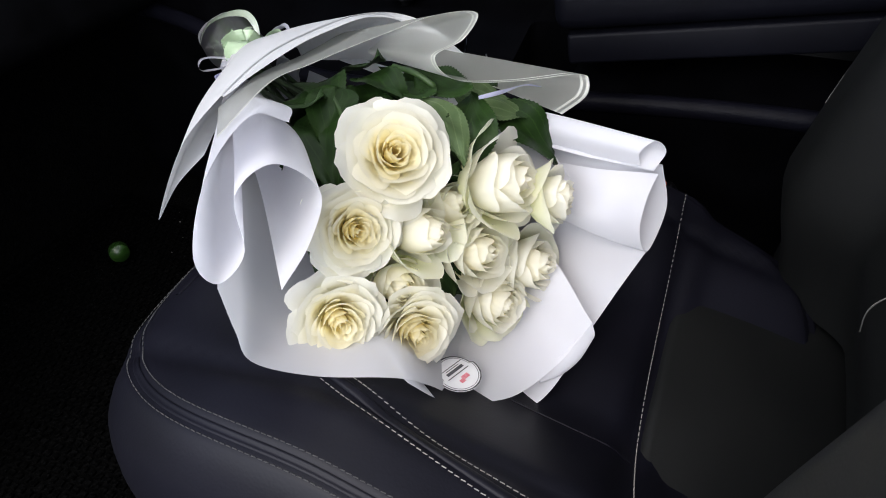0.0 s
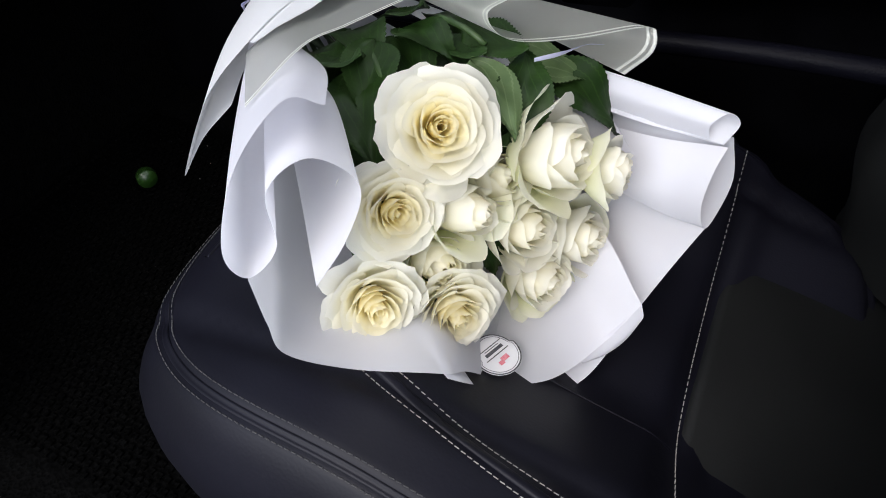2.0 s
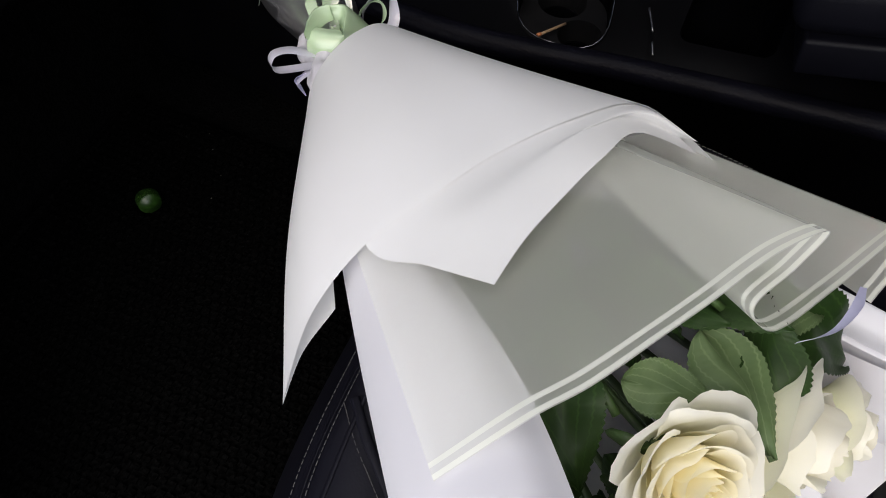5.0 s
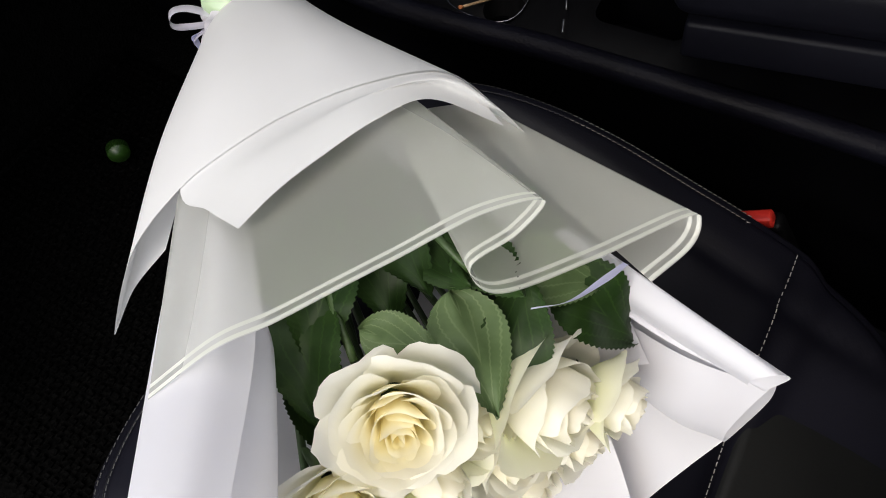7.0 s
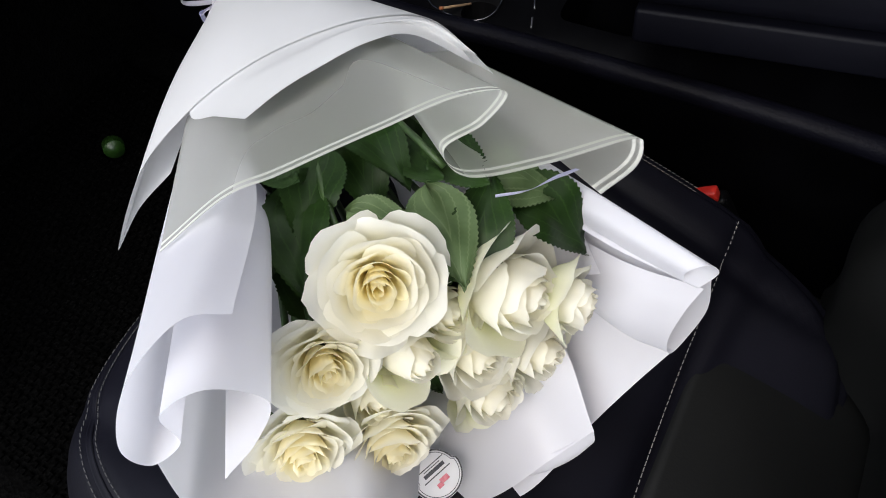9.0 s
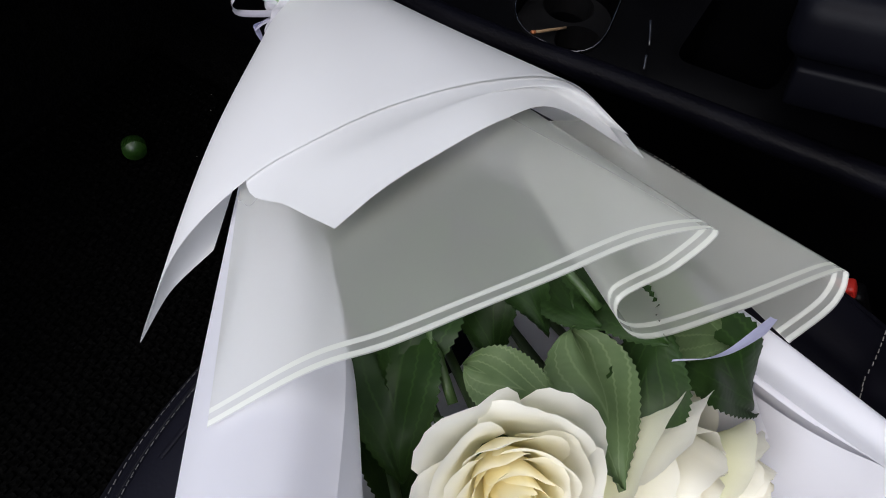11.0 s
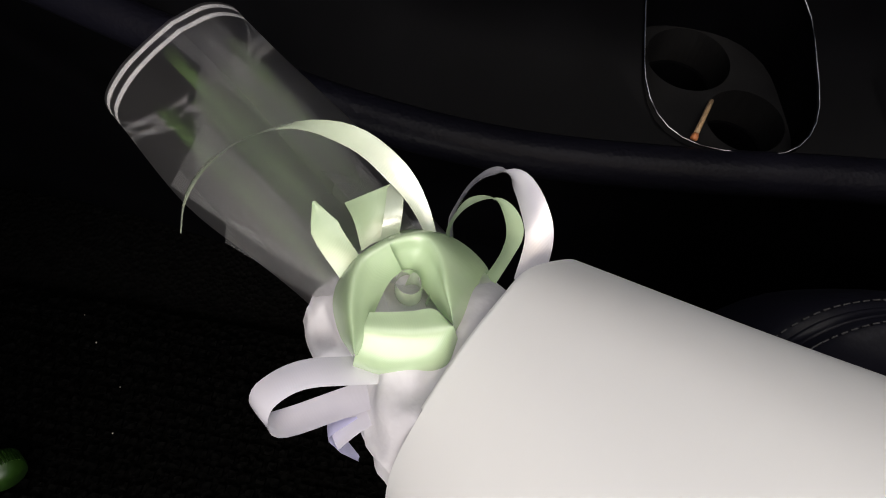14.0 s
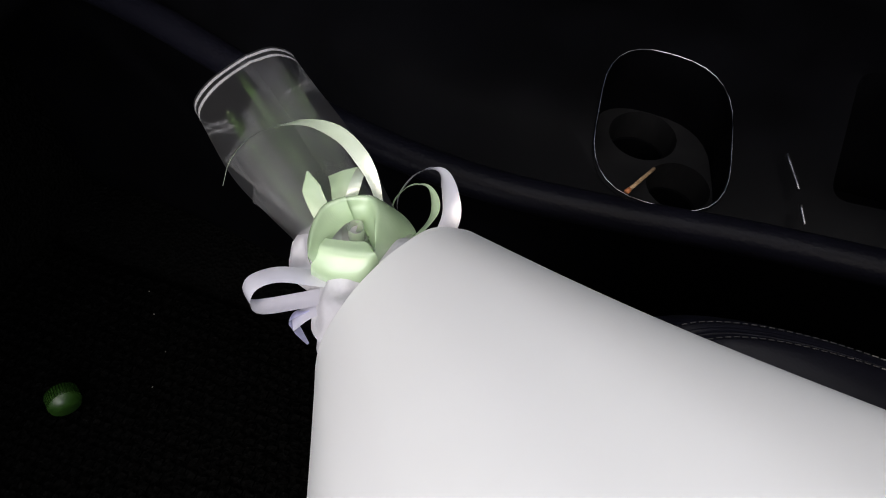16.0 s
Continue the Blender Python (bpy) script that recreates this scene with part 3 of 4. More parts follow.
def outline_point(a, r):
    c, s = math.cos(a), math.sin(a)
    k = (abs(c) ** 4.2 + abs(s) ** 4.2) ** (-1 / 4.2)
    return UC + HU * r * c * k, VC + (HV if s < 0 else HV_FAR) * r * s * k


def seat_z(u, v):
    d = abs(v - VC)
    z = 0.402 - 0.27 * u
    z += (0.075 if v < VC else 0.035) * smooth01(d, 0.07, 0.235) * smooth01(u, -0.42, -0.15)
    z -= 0.012 * math.exp(-((u - 0.02) / 0.012) ** 2) * (1 - smooth01(d, 0.22, 0.26))
    z -= 0.015 * smooth01(u, 0.02, 0.05)
    z -= 0.006 * math.exp(-((d - 0.205 - 0.04 * (u + 0.06) * (u < -0.06) * -1.5) / 0.010) ** 2)
    z += 0.004 * noise.noise(Vector((u * 9, v * 9, 1)))
    return z - 0.05 * smooth01(-u, 0.33, 0.46) ** 1.5


def seat_at(a, r):
    u, v = outline_point(a, min(r, 1))
    z = seat_z(u, v) - 0.050 * max(0.0, (r - 0.86) / 0.14) ** 2.2
    return u, v, z


NA, verts = 160, []
radii = list(np.linspace(0.02, 0.86, 44)) + [0.875, 0.888, 0.896, 0.904, 0.914, 0.93, 0.95, 0.965, 0.98, 0.99, 1.0]
for r in radii:
    for i in range(NA):
        u, v, z = seat_at(2 * math.pi * i / NA, r)
        z -= 0.0045 * math.exp(-((r - 0.900) / 0.010) ** 2)
        verts.append((u, v, z))
for drop, grow in ((0.02, 1.012), (0.05, 1.02), (0.09, 1.018), (0.13, 1.0), (0.17, 0.97), (0.22, 0.94)):
    for i in range(NA):
        u, v, z = seat_at(2 * math.pi * i / NA, 1.0)
        verts.append((UC + (u - UC) * grow, VC + (v - VC) * grow, z - drop))
mesh_ob("cushion", verts, grid_faces(NA, len(radii) + 6, True), LEATHER, seat)
rear_panel = part("rear_panel", rounded_box((0.20, 0.46, 0.10), 0.012, 4, (0.0, 0.0, -0.05)), LEATHER_SIDE, seat, "flat rear panel of the seat cushion")
rear_panel.matrix_basis = pose(0.118, 0.462, 0.366, 0, 13, 0)
part("seat_base", rounded_box((0.50, 0.52, 0.20), 0.02, 3, (-0.14, 0.43, 0.26)), PLASTIC, seat)


def on_seat(line, count):
    c = spline(line, count)
    return [Vector((u, v, seat_z(u, v) - 0.050 * max(0.0, (radius_of(u, v) - 0.86) / 0.14) ** 2.2)) for u, v in c]


def radius_of(u, v):
    return ((abs(u - UC) / HU) ** 4.2 + (abs(v - VC) / (HV if v < VC else HV_FAR)) ** 4.2) ** (1 / 4.2)


def stitch_row(name, path, offset, material, parent, pitch=0.0050, size=0.00032, lift=0.0010):
    """Short thread stitches along a path laid on the cushion, shifted sideways by offset."""
    bm = bmesh.new()
    length = sum((path[i + 1] - path[i]).length for i in range(len(path) - 1))
    n = int(length / pitch)
    for k in range(n):
        s = (k + 0.5) / n * (len(path) - 1)
        i = min(int(s), len(path) - 2)
        p = path[i].lerp(path[i + 1], s - i)
        d = (path[i + 1] - path[i]).normalized()
        side = Vector((-d.y, d.x, 0)).normalized()
        q = p + side * offset
        q.z = on_z(q.x, q.y) + lift if parent is seat else q.z + lift
        m = Matrix.Translation(q) @ d.to_track_quat("X", "Z").to_matrix().to_4x4() @ Matrix.Diagonal((pitch * 0.72, size * 2, size * 1.6, 1))
        bmesh.ops.create_cube(bm, size=1.0, matrix=m)
    ob = part(name, bm, material, parent, smooth=False)
    return tagged(ob, kind="stuff")


def on_z(u, v):
    r = radius_of(u, v)
    return seat_z(u, v) - 0.050 * max(0.0, (r - 0.86) / 0.14) ** 2.2 - 0.0045 * math.exp(-((r - 0.900) / 0.010) ** 2)


def band(name, path, width, material, parent, lift=0.001):
    verts = []
    for i, p in enumerate(path):
        d = (path[min(i + 1, len(path) - 1)] - path[max(i - 1, 0)]).normalized()
        s = Vector((-d.y, d.x, 0)).normalized()
        for k in (-1, -0.8, -0.4, 0, 0.4, 0.8, 1):
            q = p + s * width / 2 * k
            verts.append((q.x, q.y, on_z(q.x, q.y) + lift + width * 0.16 * (1 - k * k) - 0.002 * (abs(k) == 1)))
    return mesh_ob(name, verts, grid_faces(7, len(path)), material, parent)


rim = [Vector((*outline_point(a, 0.90), 0)) for a in np.linspace(0.62 * math.pi, 1.38 * math.pi, 190)]
rim_side = [Vector((*outline_point(a, 0.90), 0)) for a in np.linspace(1.38 * math.pi, 1.72 * math.pi, 70)]
rim_far = [Vector((*outline_point(a, 0.90), 0)) for a in np.linspace(0.42 * math.pi, 0.62 * math.pi, 70)]
for n, path, th in (("front_seam", rim, THREAD_DIM), ("near_seam", rim_side, THREAD_DIM), ("far_seam", rim_far, THREAD_MID)):
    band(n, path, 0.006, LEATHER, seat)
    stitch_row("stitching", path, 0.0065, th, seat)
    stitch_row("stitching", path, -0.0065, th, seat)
inner = [(-0.385, 0.345), (-0.352, 0.312), (-0.287, 0.266), (-0.161, 0.224), (-0.06, 0.206), (0.04, 0.198)]
path = [Vector((u, v, 0)) for u, v in spline(inner, 120)]
band("bolster_seam", path, 0.008, LEATHER, seat, 0.0014)
# Same thread throughout; the front stretch's dimness is painted into its colour.
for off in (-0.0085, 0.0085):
    stitch_row("stitching", path[:44], off, THREAD_DIM, seat)
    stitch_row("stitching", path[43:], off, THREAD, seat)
rear = [Vector((u, v, 0)) for u, v in spline([(0.034, 0.235), (0.028, 0.30), (0.020, 0.41), (0.015, 0.56), (0.010, 0.68)], 60)]
stitch_row("stitching", rear, 0.004, THREAD, seat, 0.006, 0.0004)
crease = [Vector((u, v, 0)) for u, v in spline([(0.018, 0.325), (-0.03, 0.322), (-0.10, 0.320)], 40)]
band("panel_seam", crease, 0.003, LEATHER, seat)
front = [Vector((u, v, 0)) for u, v in spline([(-0.372, 0.27), (-0.378, 0.34), (-0.380, 0.43), (-0.378, 0.52), (-0.372, 0.59)], 60)]
band("panel_seam", front, 0.004, LEATHER, seat)

# backrest: a padded slab whose two bolsters stand forward
NV, NZ, verts = 60, 44, []
for j in range(NZ):
    z = 0.36 + 0.80 * j / (NZ - 1)
    for i in range(NV):
        v = 0.125 + 0.61 * i / (NV - 1)
        d = abs(v - VC)
        u = 0.165 + 0.25 * (z - 0.45) - (0.105 if v < VC else 0.075) * smooth01(d, 0.13, 0.22) + 0.06 * smooth01(d, 0.265, 0.306) ** 2
        u += 0.05 * smooth01(0.50 - z, 0, 0.14) + 0.003 * noise.noise(Vector((v * 8, z * 8, 5)))
        verts.append((u, v, z))
for j in range(NZ):
    z = 0.36 + 0.80 * j / (NZ - 1)
    for i in range(NV):
        v = 0.735 - 0.61 * i / (NV - 1)
        verts.append((0.31 + 0.25 * (z - 0.45), v, z))
f = []
row = lambda s, j, i: (s * NZ + j) * NV + i
for j in range(NZ - 1):
    for i in range(NV - 1):
        f.append((row(0, j, i), row(0, j + 1, i), row(0, j + 1, i + 1), row(0, j, i + 1)))
        f.append((row(1, j, i), row(1, j + 1, i), row(1, j + 1, i + 1), row(1, j, i + 1)))
    f.append((row(0, j, NV - 1), row(0, j + 1, NV - 1), row(1, j + 1, 0), row(1, j, 0)))
    f.append((row(1, j, NV - 1), row(1, j + 1, NV - 1), row(0, j + 1, 0), row(0, j, 0)))
for i in range(NV - 1):
    f.append((row(0, NZ - 1, i), row(1, NZ - 1, NV - 1 - i), row(1, NZ - 1, NV - 2 - i), row(0, NZ - 1, i + 1)))
mesh_ob("backrest", verts, f, LEATHER_SIDE, seat)


def back_u(v, z):
    d = abs(v - VC)
    return 0.165 + 0.25 * (z - 0.45) - (0.105 if v < VC else 0.075) * smooth01(d, 0.13, 0.22) + 0.06 * smooth01(d, 0.265, 0.306) ** 2 + 0.05 * smooth01(0.50 - z, 0, 0.14)


for line in ([(0.225, 0.56), (0.245, 0.60), (0.285, 0.63), (0.30, 0.72), (0.295, 0.95)], [(0.705, 0.56), (0.708, 0.66), (0.710, 0.78), (0.708, 0.95)], [(0.465, 0.53), (0.48, 0.50), (0.51, 0.45), (0.54, 0.41)]):
    path = [Vector((back_u(v, z) - 0.001, v, z)) for v, z in spline(line, 90)]
    bm = bmesh.new()
    for k in range(0, len(path) - 1):
        d = (path[k + 1] - path[k]).normalized()
        m = Matrix.Translation(path[k]) @ d.to_track_quat("X", "Z").to_matrix().to_4x4() @ Matrix.Diagonal((0.0038, 0.0011, 0.001, 1))
        bmesh.ops.create_cube(bm, size=1.0, matrix=m)
    tagged(part("stitching", bm, THREAD, seat, smooth=False), kind="stuff")

# belt buckle, small bits
buckle = thing("belt_buckle", "black seat belt buckle with a red release button", "buckle", CAR @ pose(-0.036, 0.714, 0.408, 0, -36, 8))
part("housing", rounded_box((0.052, 0.022, 0.075), 0.006, 3, (0, 0.006, -0.042)), PLASTIC, buckle)
part("button", rounded_box((0.042, 0.015, 0.014), 0.003, 3, (0, 0.0, 0.004)), RED, buckle, "red release button")
bit = thing("plastic_chip", "tiny white plastic chip at the seat edge", "chip", CAR @ pose(0.006, 0.690, 0.376))
part("chip", rounded_box((0.005, 0.004, 0.006), 0.0012, 2), WHITE_BIT, bit)
cap = thing("bottle_cap", "green plastic bottle cap lying on the floor", "bottle cap", CAR @ pose(-0.857, 0.553, 0.192, 84, 0, 57))
bm = bmesh.new()
bmesh.ops.create_cone(bm, cap_ends=True, segments=40, radius1=0.0158, radius2=0.0150, depth=0.020)
for fc in [x for x in bm.faces if len(x.verts) > 4]:
    fc.smooth = False
bmesh.ops.bevel(bm, geom=[e for e in bm.edges if e.calc_length() < 0.004], offset=0.0012, segments=2, affect="EDGES")
part("cap_shell", bm, GREEN_CAP, cap)
bm = bmesh.new()
for k in range(36):
    a = 2 * math.pi * k / 36
    bmesh.ops.create_cube(bm, size=1.0, matrix=Matrix.Translation((0.0155 * math.cos(a), 0.0155 * math.sin(a), -0.001)) @ Matrix.Rotation(a, 4, "Z") @ Matrix.Diagonal((0.0012, 0.0013, 0.013, 1)))
part("cap_ribs", bm, GREEN_CAP, cap, smooth=False)
for u, v, s in ((-0.838, 0.676, 0.004), (-0.80, 0.64, 0.003), (-0.79, 0.60, 0.0035), (-0.86, 0.70, 0.003)):
    crumb = thing("floor_crumb", "tiny pale crumb on the dark carpet", "crumb", CAR @ pose(u, v, 0.1755), "crumbs on the floor")
    bm = bmesh.new()
    bmesh.ops.create_icosphere(bm, subdivisions=1, radius=s / 4)
    part("grain", bm, THREAD, crumb)


# ---- bouquet: axes a to the flowers, b to the console side, c up; origin at the tie ----
BQ = Matrix(((0.4801, 0.8772, 0, -0.215), (-0.8772, 0.4801, 0, 0.735), (0, 0, 1, 0.545), (0, 0, 0, 1)))
bouquet = thing("rose_bouquet", "bouquet of white roses wrapped in white paper and striped film", "bouquet", BQ)


def petal_mesh(name, f, rim_r, rim_z, foot, wide, belly, curl, point, seed, nu=19, nv=15):
    """A cupped petal of a unit rose, from its foot on the axis to a rim at (rim_r, rim_z); f its rank from heart to outside."""
    verts, uvs = [], []
    phi, length = math.atan2(rim_r, rim_z - foot), math.hypot(rim_r, rim_z - foot)
    along, out = (math.sin(phi), math.cos(phi)), (math.cos(phi), -math.sin(phi))
    lean = 0.35 * math.sin(seed * 5)
    for j in range(nv):
        t = j / (nv - 1)
        for i in range(nu):
            s = 2 * i / (nu - 1) - 1
            edge = 1 - (0.16 + 0.30 * f) * max(0.0, 1.25 * s * s - 0.25) ** 2 + point * math.exp(-abs((s - lean) / 0.22) ** 1.4)
            edge += 0.05 * noise.noise(Vector((s * 2.1, seed * 2.3, 0))) + (0.010 + 0.016 * f) * noise.noise(Vector((s * 7.0, seed, 4)))
            tt = t * edge
            push = belly * math.sin(math.pi * min(1.0, tt)) * (1 - 0.25 * s * s)
            over = max(0.0, tt - 0.70) / 0.30
            push += curl * over ** 2 * (0.35 + 1.3 * (s - 0.5 * lean) ** 2)
            push += (0.015 + 0.055 * f) * tt * noise.noise(Vector((s * 1.7 + seed, tt * 2.2, seed * 1.3)))
            push -= 0.030 * f * tt * math.exp(-((s - lean) / 0.14) ** 2)
            r = max(0.004, length * (tt * along[0] + push * out[0]))
            z = foot + length * (tt * along[1] + push * out[1])
            ang = s * wide * (0.72 + 0.28 * math.sin(min(1.0, tt * 1.2) * math.pi / 2)) + 0.05 * noise.noise(Vector((tt * 3, seed, 8)))
            verts.append((r * math.cos(ang), r * math.sin(ang), z))
            uvs.append((i / (nu - 1), t))
    me = bpy.data.meshes.new(name)
    me.from_pydata(verts, [], grid_faces(nu, nv))
    layer = me.uv_layers.new(name="UVMap")
    for lp in me.loops:
        layer.data[lp.index].uv = uvs[lp.vertex_index]
    me.shade_smooth()
    return me


FOOT = {"open": -0.62, "half": -0.95, "bud": -1.25}


def rose_meshes(kind, seed):
    """The petals of one kind of rose, of unit radius, from the heart outwards: mesh and turn."""
    rng = random.Random(seed)
    n = {"open": 30, "half": 17, "bud": 11}[kind]
    out = []
    for k in range(n):
        f = k / (n - 1)
        if kind == "open":
            rim_r, rim_z = 0.04 + 0.86 * f ** 1.08, 0.30 - 0.05 * f - 0.30 * f ** 2.4
            wide, belly, curl = 1.45 - 0.45 * f, 0.06 + 0.03 * f, 0.02 + 0.18 * f
        elif kind == "half":
            rim_r, rim_z = 0.04 + 0.76 * f ** 1.05 + (0.10 if f > 0.78 else 0.0), 0.34 - 0.40 * f ** 1.7
            wide, belly, curl = 1.45 - 0.25 * f, 0.19 - 0.03 * f, 0.01 + 0.07 * f + (0.05 if f > 0.8 else 0.0)
        else:
            rim_r, rim_z = 0.05 + 0.55 * f ** 1.2 + (0.28 if f > 0.75 else 0.0), 0.42 - 0.50 * f ** 1.5
            wide, belly, curl = 1.50 - 0.30 * f, 0.20 - 0.05 * f, 0.0 + 0.06 * f + (0.10 if f > 0.7 else 0.0)
        if k < 3:
            wide, rim_r = 2.2, 0.03 + 0.045 * k
        me = petal_mesh("petal_" + kind, f, rim_r, rim_z + rng.uniform(-0.045, 0.045), FOOT[kind], wide * rng.uniform(0.92, 1.1), belly, curl * rng.uniform(0.7, 1.3),
                        rng.uniform(0.0, 0.01) + f * rng.uniform(0.02, 0.13 if kind == "open" else 0.07), k * 1.37 + len(kind) + seed)
        if kind == "open":
            me.materials.append(PETAL_IN if f < 0.42 else PETAL_MID if f < 0.75 else PETAL_OUT)
        else:
            me.materials.append(PETAL_MID if f < 0.5 else PETAL_OUT if f < 0.8 or kind == "half" and k % 2 else PETAL_GREEN)
        out.append((me, k * 2.39996 + rng.uniform(-0.25, 0.25)))
    return out


ROSES = {k: [rose_meshes(k, s) for s in (3, 11, 23)] for k in ("open", "half", "bud")}


def rose(at, axis, radius, kind, spin, stem_to):
    """A rose with its heart at `at`, looking along axis, and its stem running back to the tie."""
    z = Vector(axis).normalized()
    turn = z.to_track_quat("Z", "Y").to_matrix().to_4x4() @ Matrix.Rotation(spin, 4, "Z")
    foot = FOOT[kind] * radius
    bm = bmesh.new()
    bmesh.ops.create_cone(bm, cap_ends=True, segments=16, radius1=0.10 * radius, radius2=0.22 * radius, depth=0.24 * radius, matrix=Matrix.Translation((0, 0, foot - 0.02 * radius)))
    for k in range(5):
        a = k * 2 * math.pi / 5
        m = Matrix.Rotation(a, 4, "Z") @ Matrix.Translation((0.34 * radius, 0, foot + 0.02 * radius)) @ Matrix.Rotation(0.5, 4, "Y") @ Matrix.Diagonal((0.36 * radius, 0.10 * radius, 0.02 * radius, 1))
        bmesh.ops.create_icosphere(bm, subdivisions=1, radius=1, matrix=m)
    head = part("rose", bm, STEM, bouquet, "white rose with cream heart" if kind == "open" else "half-open ivory rose with greenish outer petals")
    head.matrix_basis = Matrix.Translation(at) @ turn @ Matrix.Translation((0, 0, -0.15 * radius))
    rng = random.Random(int(spin * 10))
    for me, ang in ROSES[kind][int(spin) % 3]:
        p = new("petal", me)
        p.parent = head
        p.matrix_basis = Matrix.Rotation(ang, 4, "Z") @ Matrix.Rotation(rng.uniform(-0.06, 0.06), 4, "X") @ Matrix.Diagonal((radius, radius, radius * rng.uniform(0.95, 1.05), 1))
    back = Vector(at) + z * foot * 1.25
    mid = back.lerp(Vector(stem_to), 0.35) - z * 0.02
    tube("stem", [back, mid, back.lerp(Vector(stem_to), 0.7), Vector(stem_to)], 0.0028, STEM, bouquet, count=14, sides=6)


# heart, facing, radius and kind of each rose
ROSE_ROWS = [
    (0.402, -0.008, 0.101, 0.76, -0.10, 0.62, 0.0475, "open"), (0.420, -0.050, 0.059, 0.86, 0.02, 0.44, 0.0405, "open"),
    (0.443, -0.080, 0.003, 0.92, -0.06, 0.26, 0.0415, "open"), (0.452, -0.024, -0.031, 0.95, 0.0, 0.20, 0.0430, "open"),
    (0.417, 0.088, 0.051, 0.78, 0.46, 0.36, 0.0510, "half"), (0.426, 0.007, 0.039, 0.80, 0.30, 0.42, 0.0400, "bud"),
    (0.424, 0.056, -0.002, 0.84, 0.26, 0.40, 0.0410, "half"), (0.424, 0.129, 0.024, 0.74, 0.66, 0.16, 0.0340, "half"),
    (0.438, 0.063, -0.054, 0.94, 0.16, 0.26, 0.0400, "half"), (0.424, 0.112, -0.040, 0.82, 0.46, 0.30, 0.0410, "half"),
    (0.426, -0.023, -0.002, 0.88, 0.0, 0.44, 0.0390, "half"), (0.402, 0.040, 0.042, 0.70, 0.24, 0.62, 0.0390, "half")]
for i, (a, b, c, x, y, z, r, kind) in enumerate(ROSE_ROWS):
    rose((a, b, c), (x, y, z), r, kind, i * 1.9, (0.02 + 0.004 * (i % 3), -0.016 + 0.0035 * i, 0.004 * (i % 5)))


def leaf_mesh(name, length, width, fold, bend, material, seed):
    """A pointed oval leaf with a sawtooth edge, folded along its midrib."""
    verts, uvs, n = [], [], 45
    for j in range(n):
        t = j / (n - 1)
        w = width / 2 * (math.sin(math.pi * t ** 0.82) ** 0.8) * (1 - 0.25 * t)
        w += (0.0007 if j % 2 else -0.0005) * (0.1 < t < 0.97)
        for s in (-1, -0.6, -0.25, 0, 0.25, 0.6, 1):
            z = fold * abs(s) * w - bend * (t - 0.3) ** 2 * length + 0.006 * noise.noise(Vector((s * 1.5, t * 3, seed)))
            verts.append((t * length, s * w, z))
            uvs.append((abs(s), t + abs(s) * 0.2))
    me = bpy.data.meshes.new(name)
    me.from_pydata(verts, [], grid_faces(7, n))
    layer = me.uv_layers.new(name="UVMap")
    for lp in me.loops:
        layer.data[lp.index].uv = uvs[lp.vertex_index]
    me.shade_smooth()
    me.materials.append(material)
    return me


LEAVES = [leaf_mesh("leaf", 0.070, 0.046, 0.25, 0.5, LEAF, 1), leaf_mesh("leaf", 0.060, 0.038, 0.2, -0.4, LEAF, 5), leaf_mesh("leaf", 0.066, 0.046, -0.15, 0.45, LEAF_PALE, 9)]


def leaf(kind, base, tip, normal):
    x = (Vector(tip) - Vector(base)).normalized()
    z = (Vector(normal) - x * x.dot(Vector(normal))).normalized()
    m = Matrix((x, z.cross(x), z)).transposed().to_4x4()
    ob = new("leaf", LEAVES[kind])
    ob.parent = bouquet
    k = (Vector(tip) - Vector(base)).length / (0.070, 0.060, 0.066)[kind]
    ob.matrix_basis = Matrix.Translation(base) @ m @ Matrix.Diagonal((k, k, k, 1))


# the leaf masses behind the flowers: foot, point and face of each
leaf(2, (0.338, 0.046, 0.100), (0.410, 0.045, 0.092), (0.4, 0.1, 0.9))
leaf(2, (0.340, -0.008, 0.100), (0.374, 0.026, 0.106), (0.4, 0.0, 0.9))
leaf(2, (0.330, 0.080, 0.094), (0.362, 0.140, 0.076), (0.3, 0.0, 0.95))
leaf(0, (0.342, 0.104, 0.080), (0.397, 0.155, 0.041), (0.5, 0.2, 0.8))
leaf(0, (0.394, 0.056, 0.064), (0.346, 0.088, 0.106), (0.6, -0.3, 0.5))
leaf(0, (0.300, -0.030, 0.095), (0.375, -0.050, 0.075), (0.5, -0.3, 0.8))
leaf(0, (0.285, -0.005, 0.105), (0.345, -0.040, 0.090), (0.5, -0.2, 0.8))
leaf(0, (0.270, 0.015, 0.095), (0.340, 0.012, 0.090), (0.4, 0.0, 0.9))
leaf(1, (0.290, 0.035, 0.095), (0.345, 0.055, 0.095), (0.4, 0.2, 0.9))
leaf(1, (0.300, 0.060, 0.100), (0.362, 0.082, 0.100), (0.7, 0.0, 0.7))
leaf(0, (0.280, -0.045, 0.065), (0.340, -0.062, 0.055), (0.8, -0.2, 0.6))
leaf(0, (0.320, -0.040, 0.050), (0.385, -0.050, 0.040), (0.8, 0.0, 0.6))
leaf(1, (0.250, 0.00, 0.070), (0.310, -0.02, 0.090), (0.9, 0.0, 0.4))
leaf(1, (0.260, 0.05, 0.070), (0.330, 0.065, 0.090), (0.9, 0.0, 0.4))
leaf(0, (0.380, 0.020, 0.010), (0.428, 0.026, -0.035), (1.0, 0.1, 0.2))
leaf(1, (0.375, -0.030, 0.022), (0.418, -0.046, 0.012), (1.0, 0.0, 0.3))
leaf(0, (0.330, 0.080, 0.060), (0.392, 0.045, 0.070), (0.7, 0.0, 0.7))
leaf(0, (0.360, 0.040, 0.03), (0.40, 0.045, 0.06), (1, 0.0, 0.2))
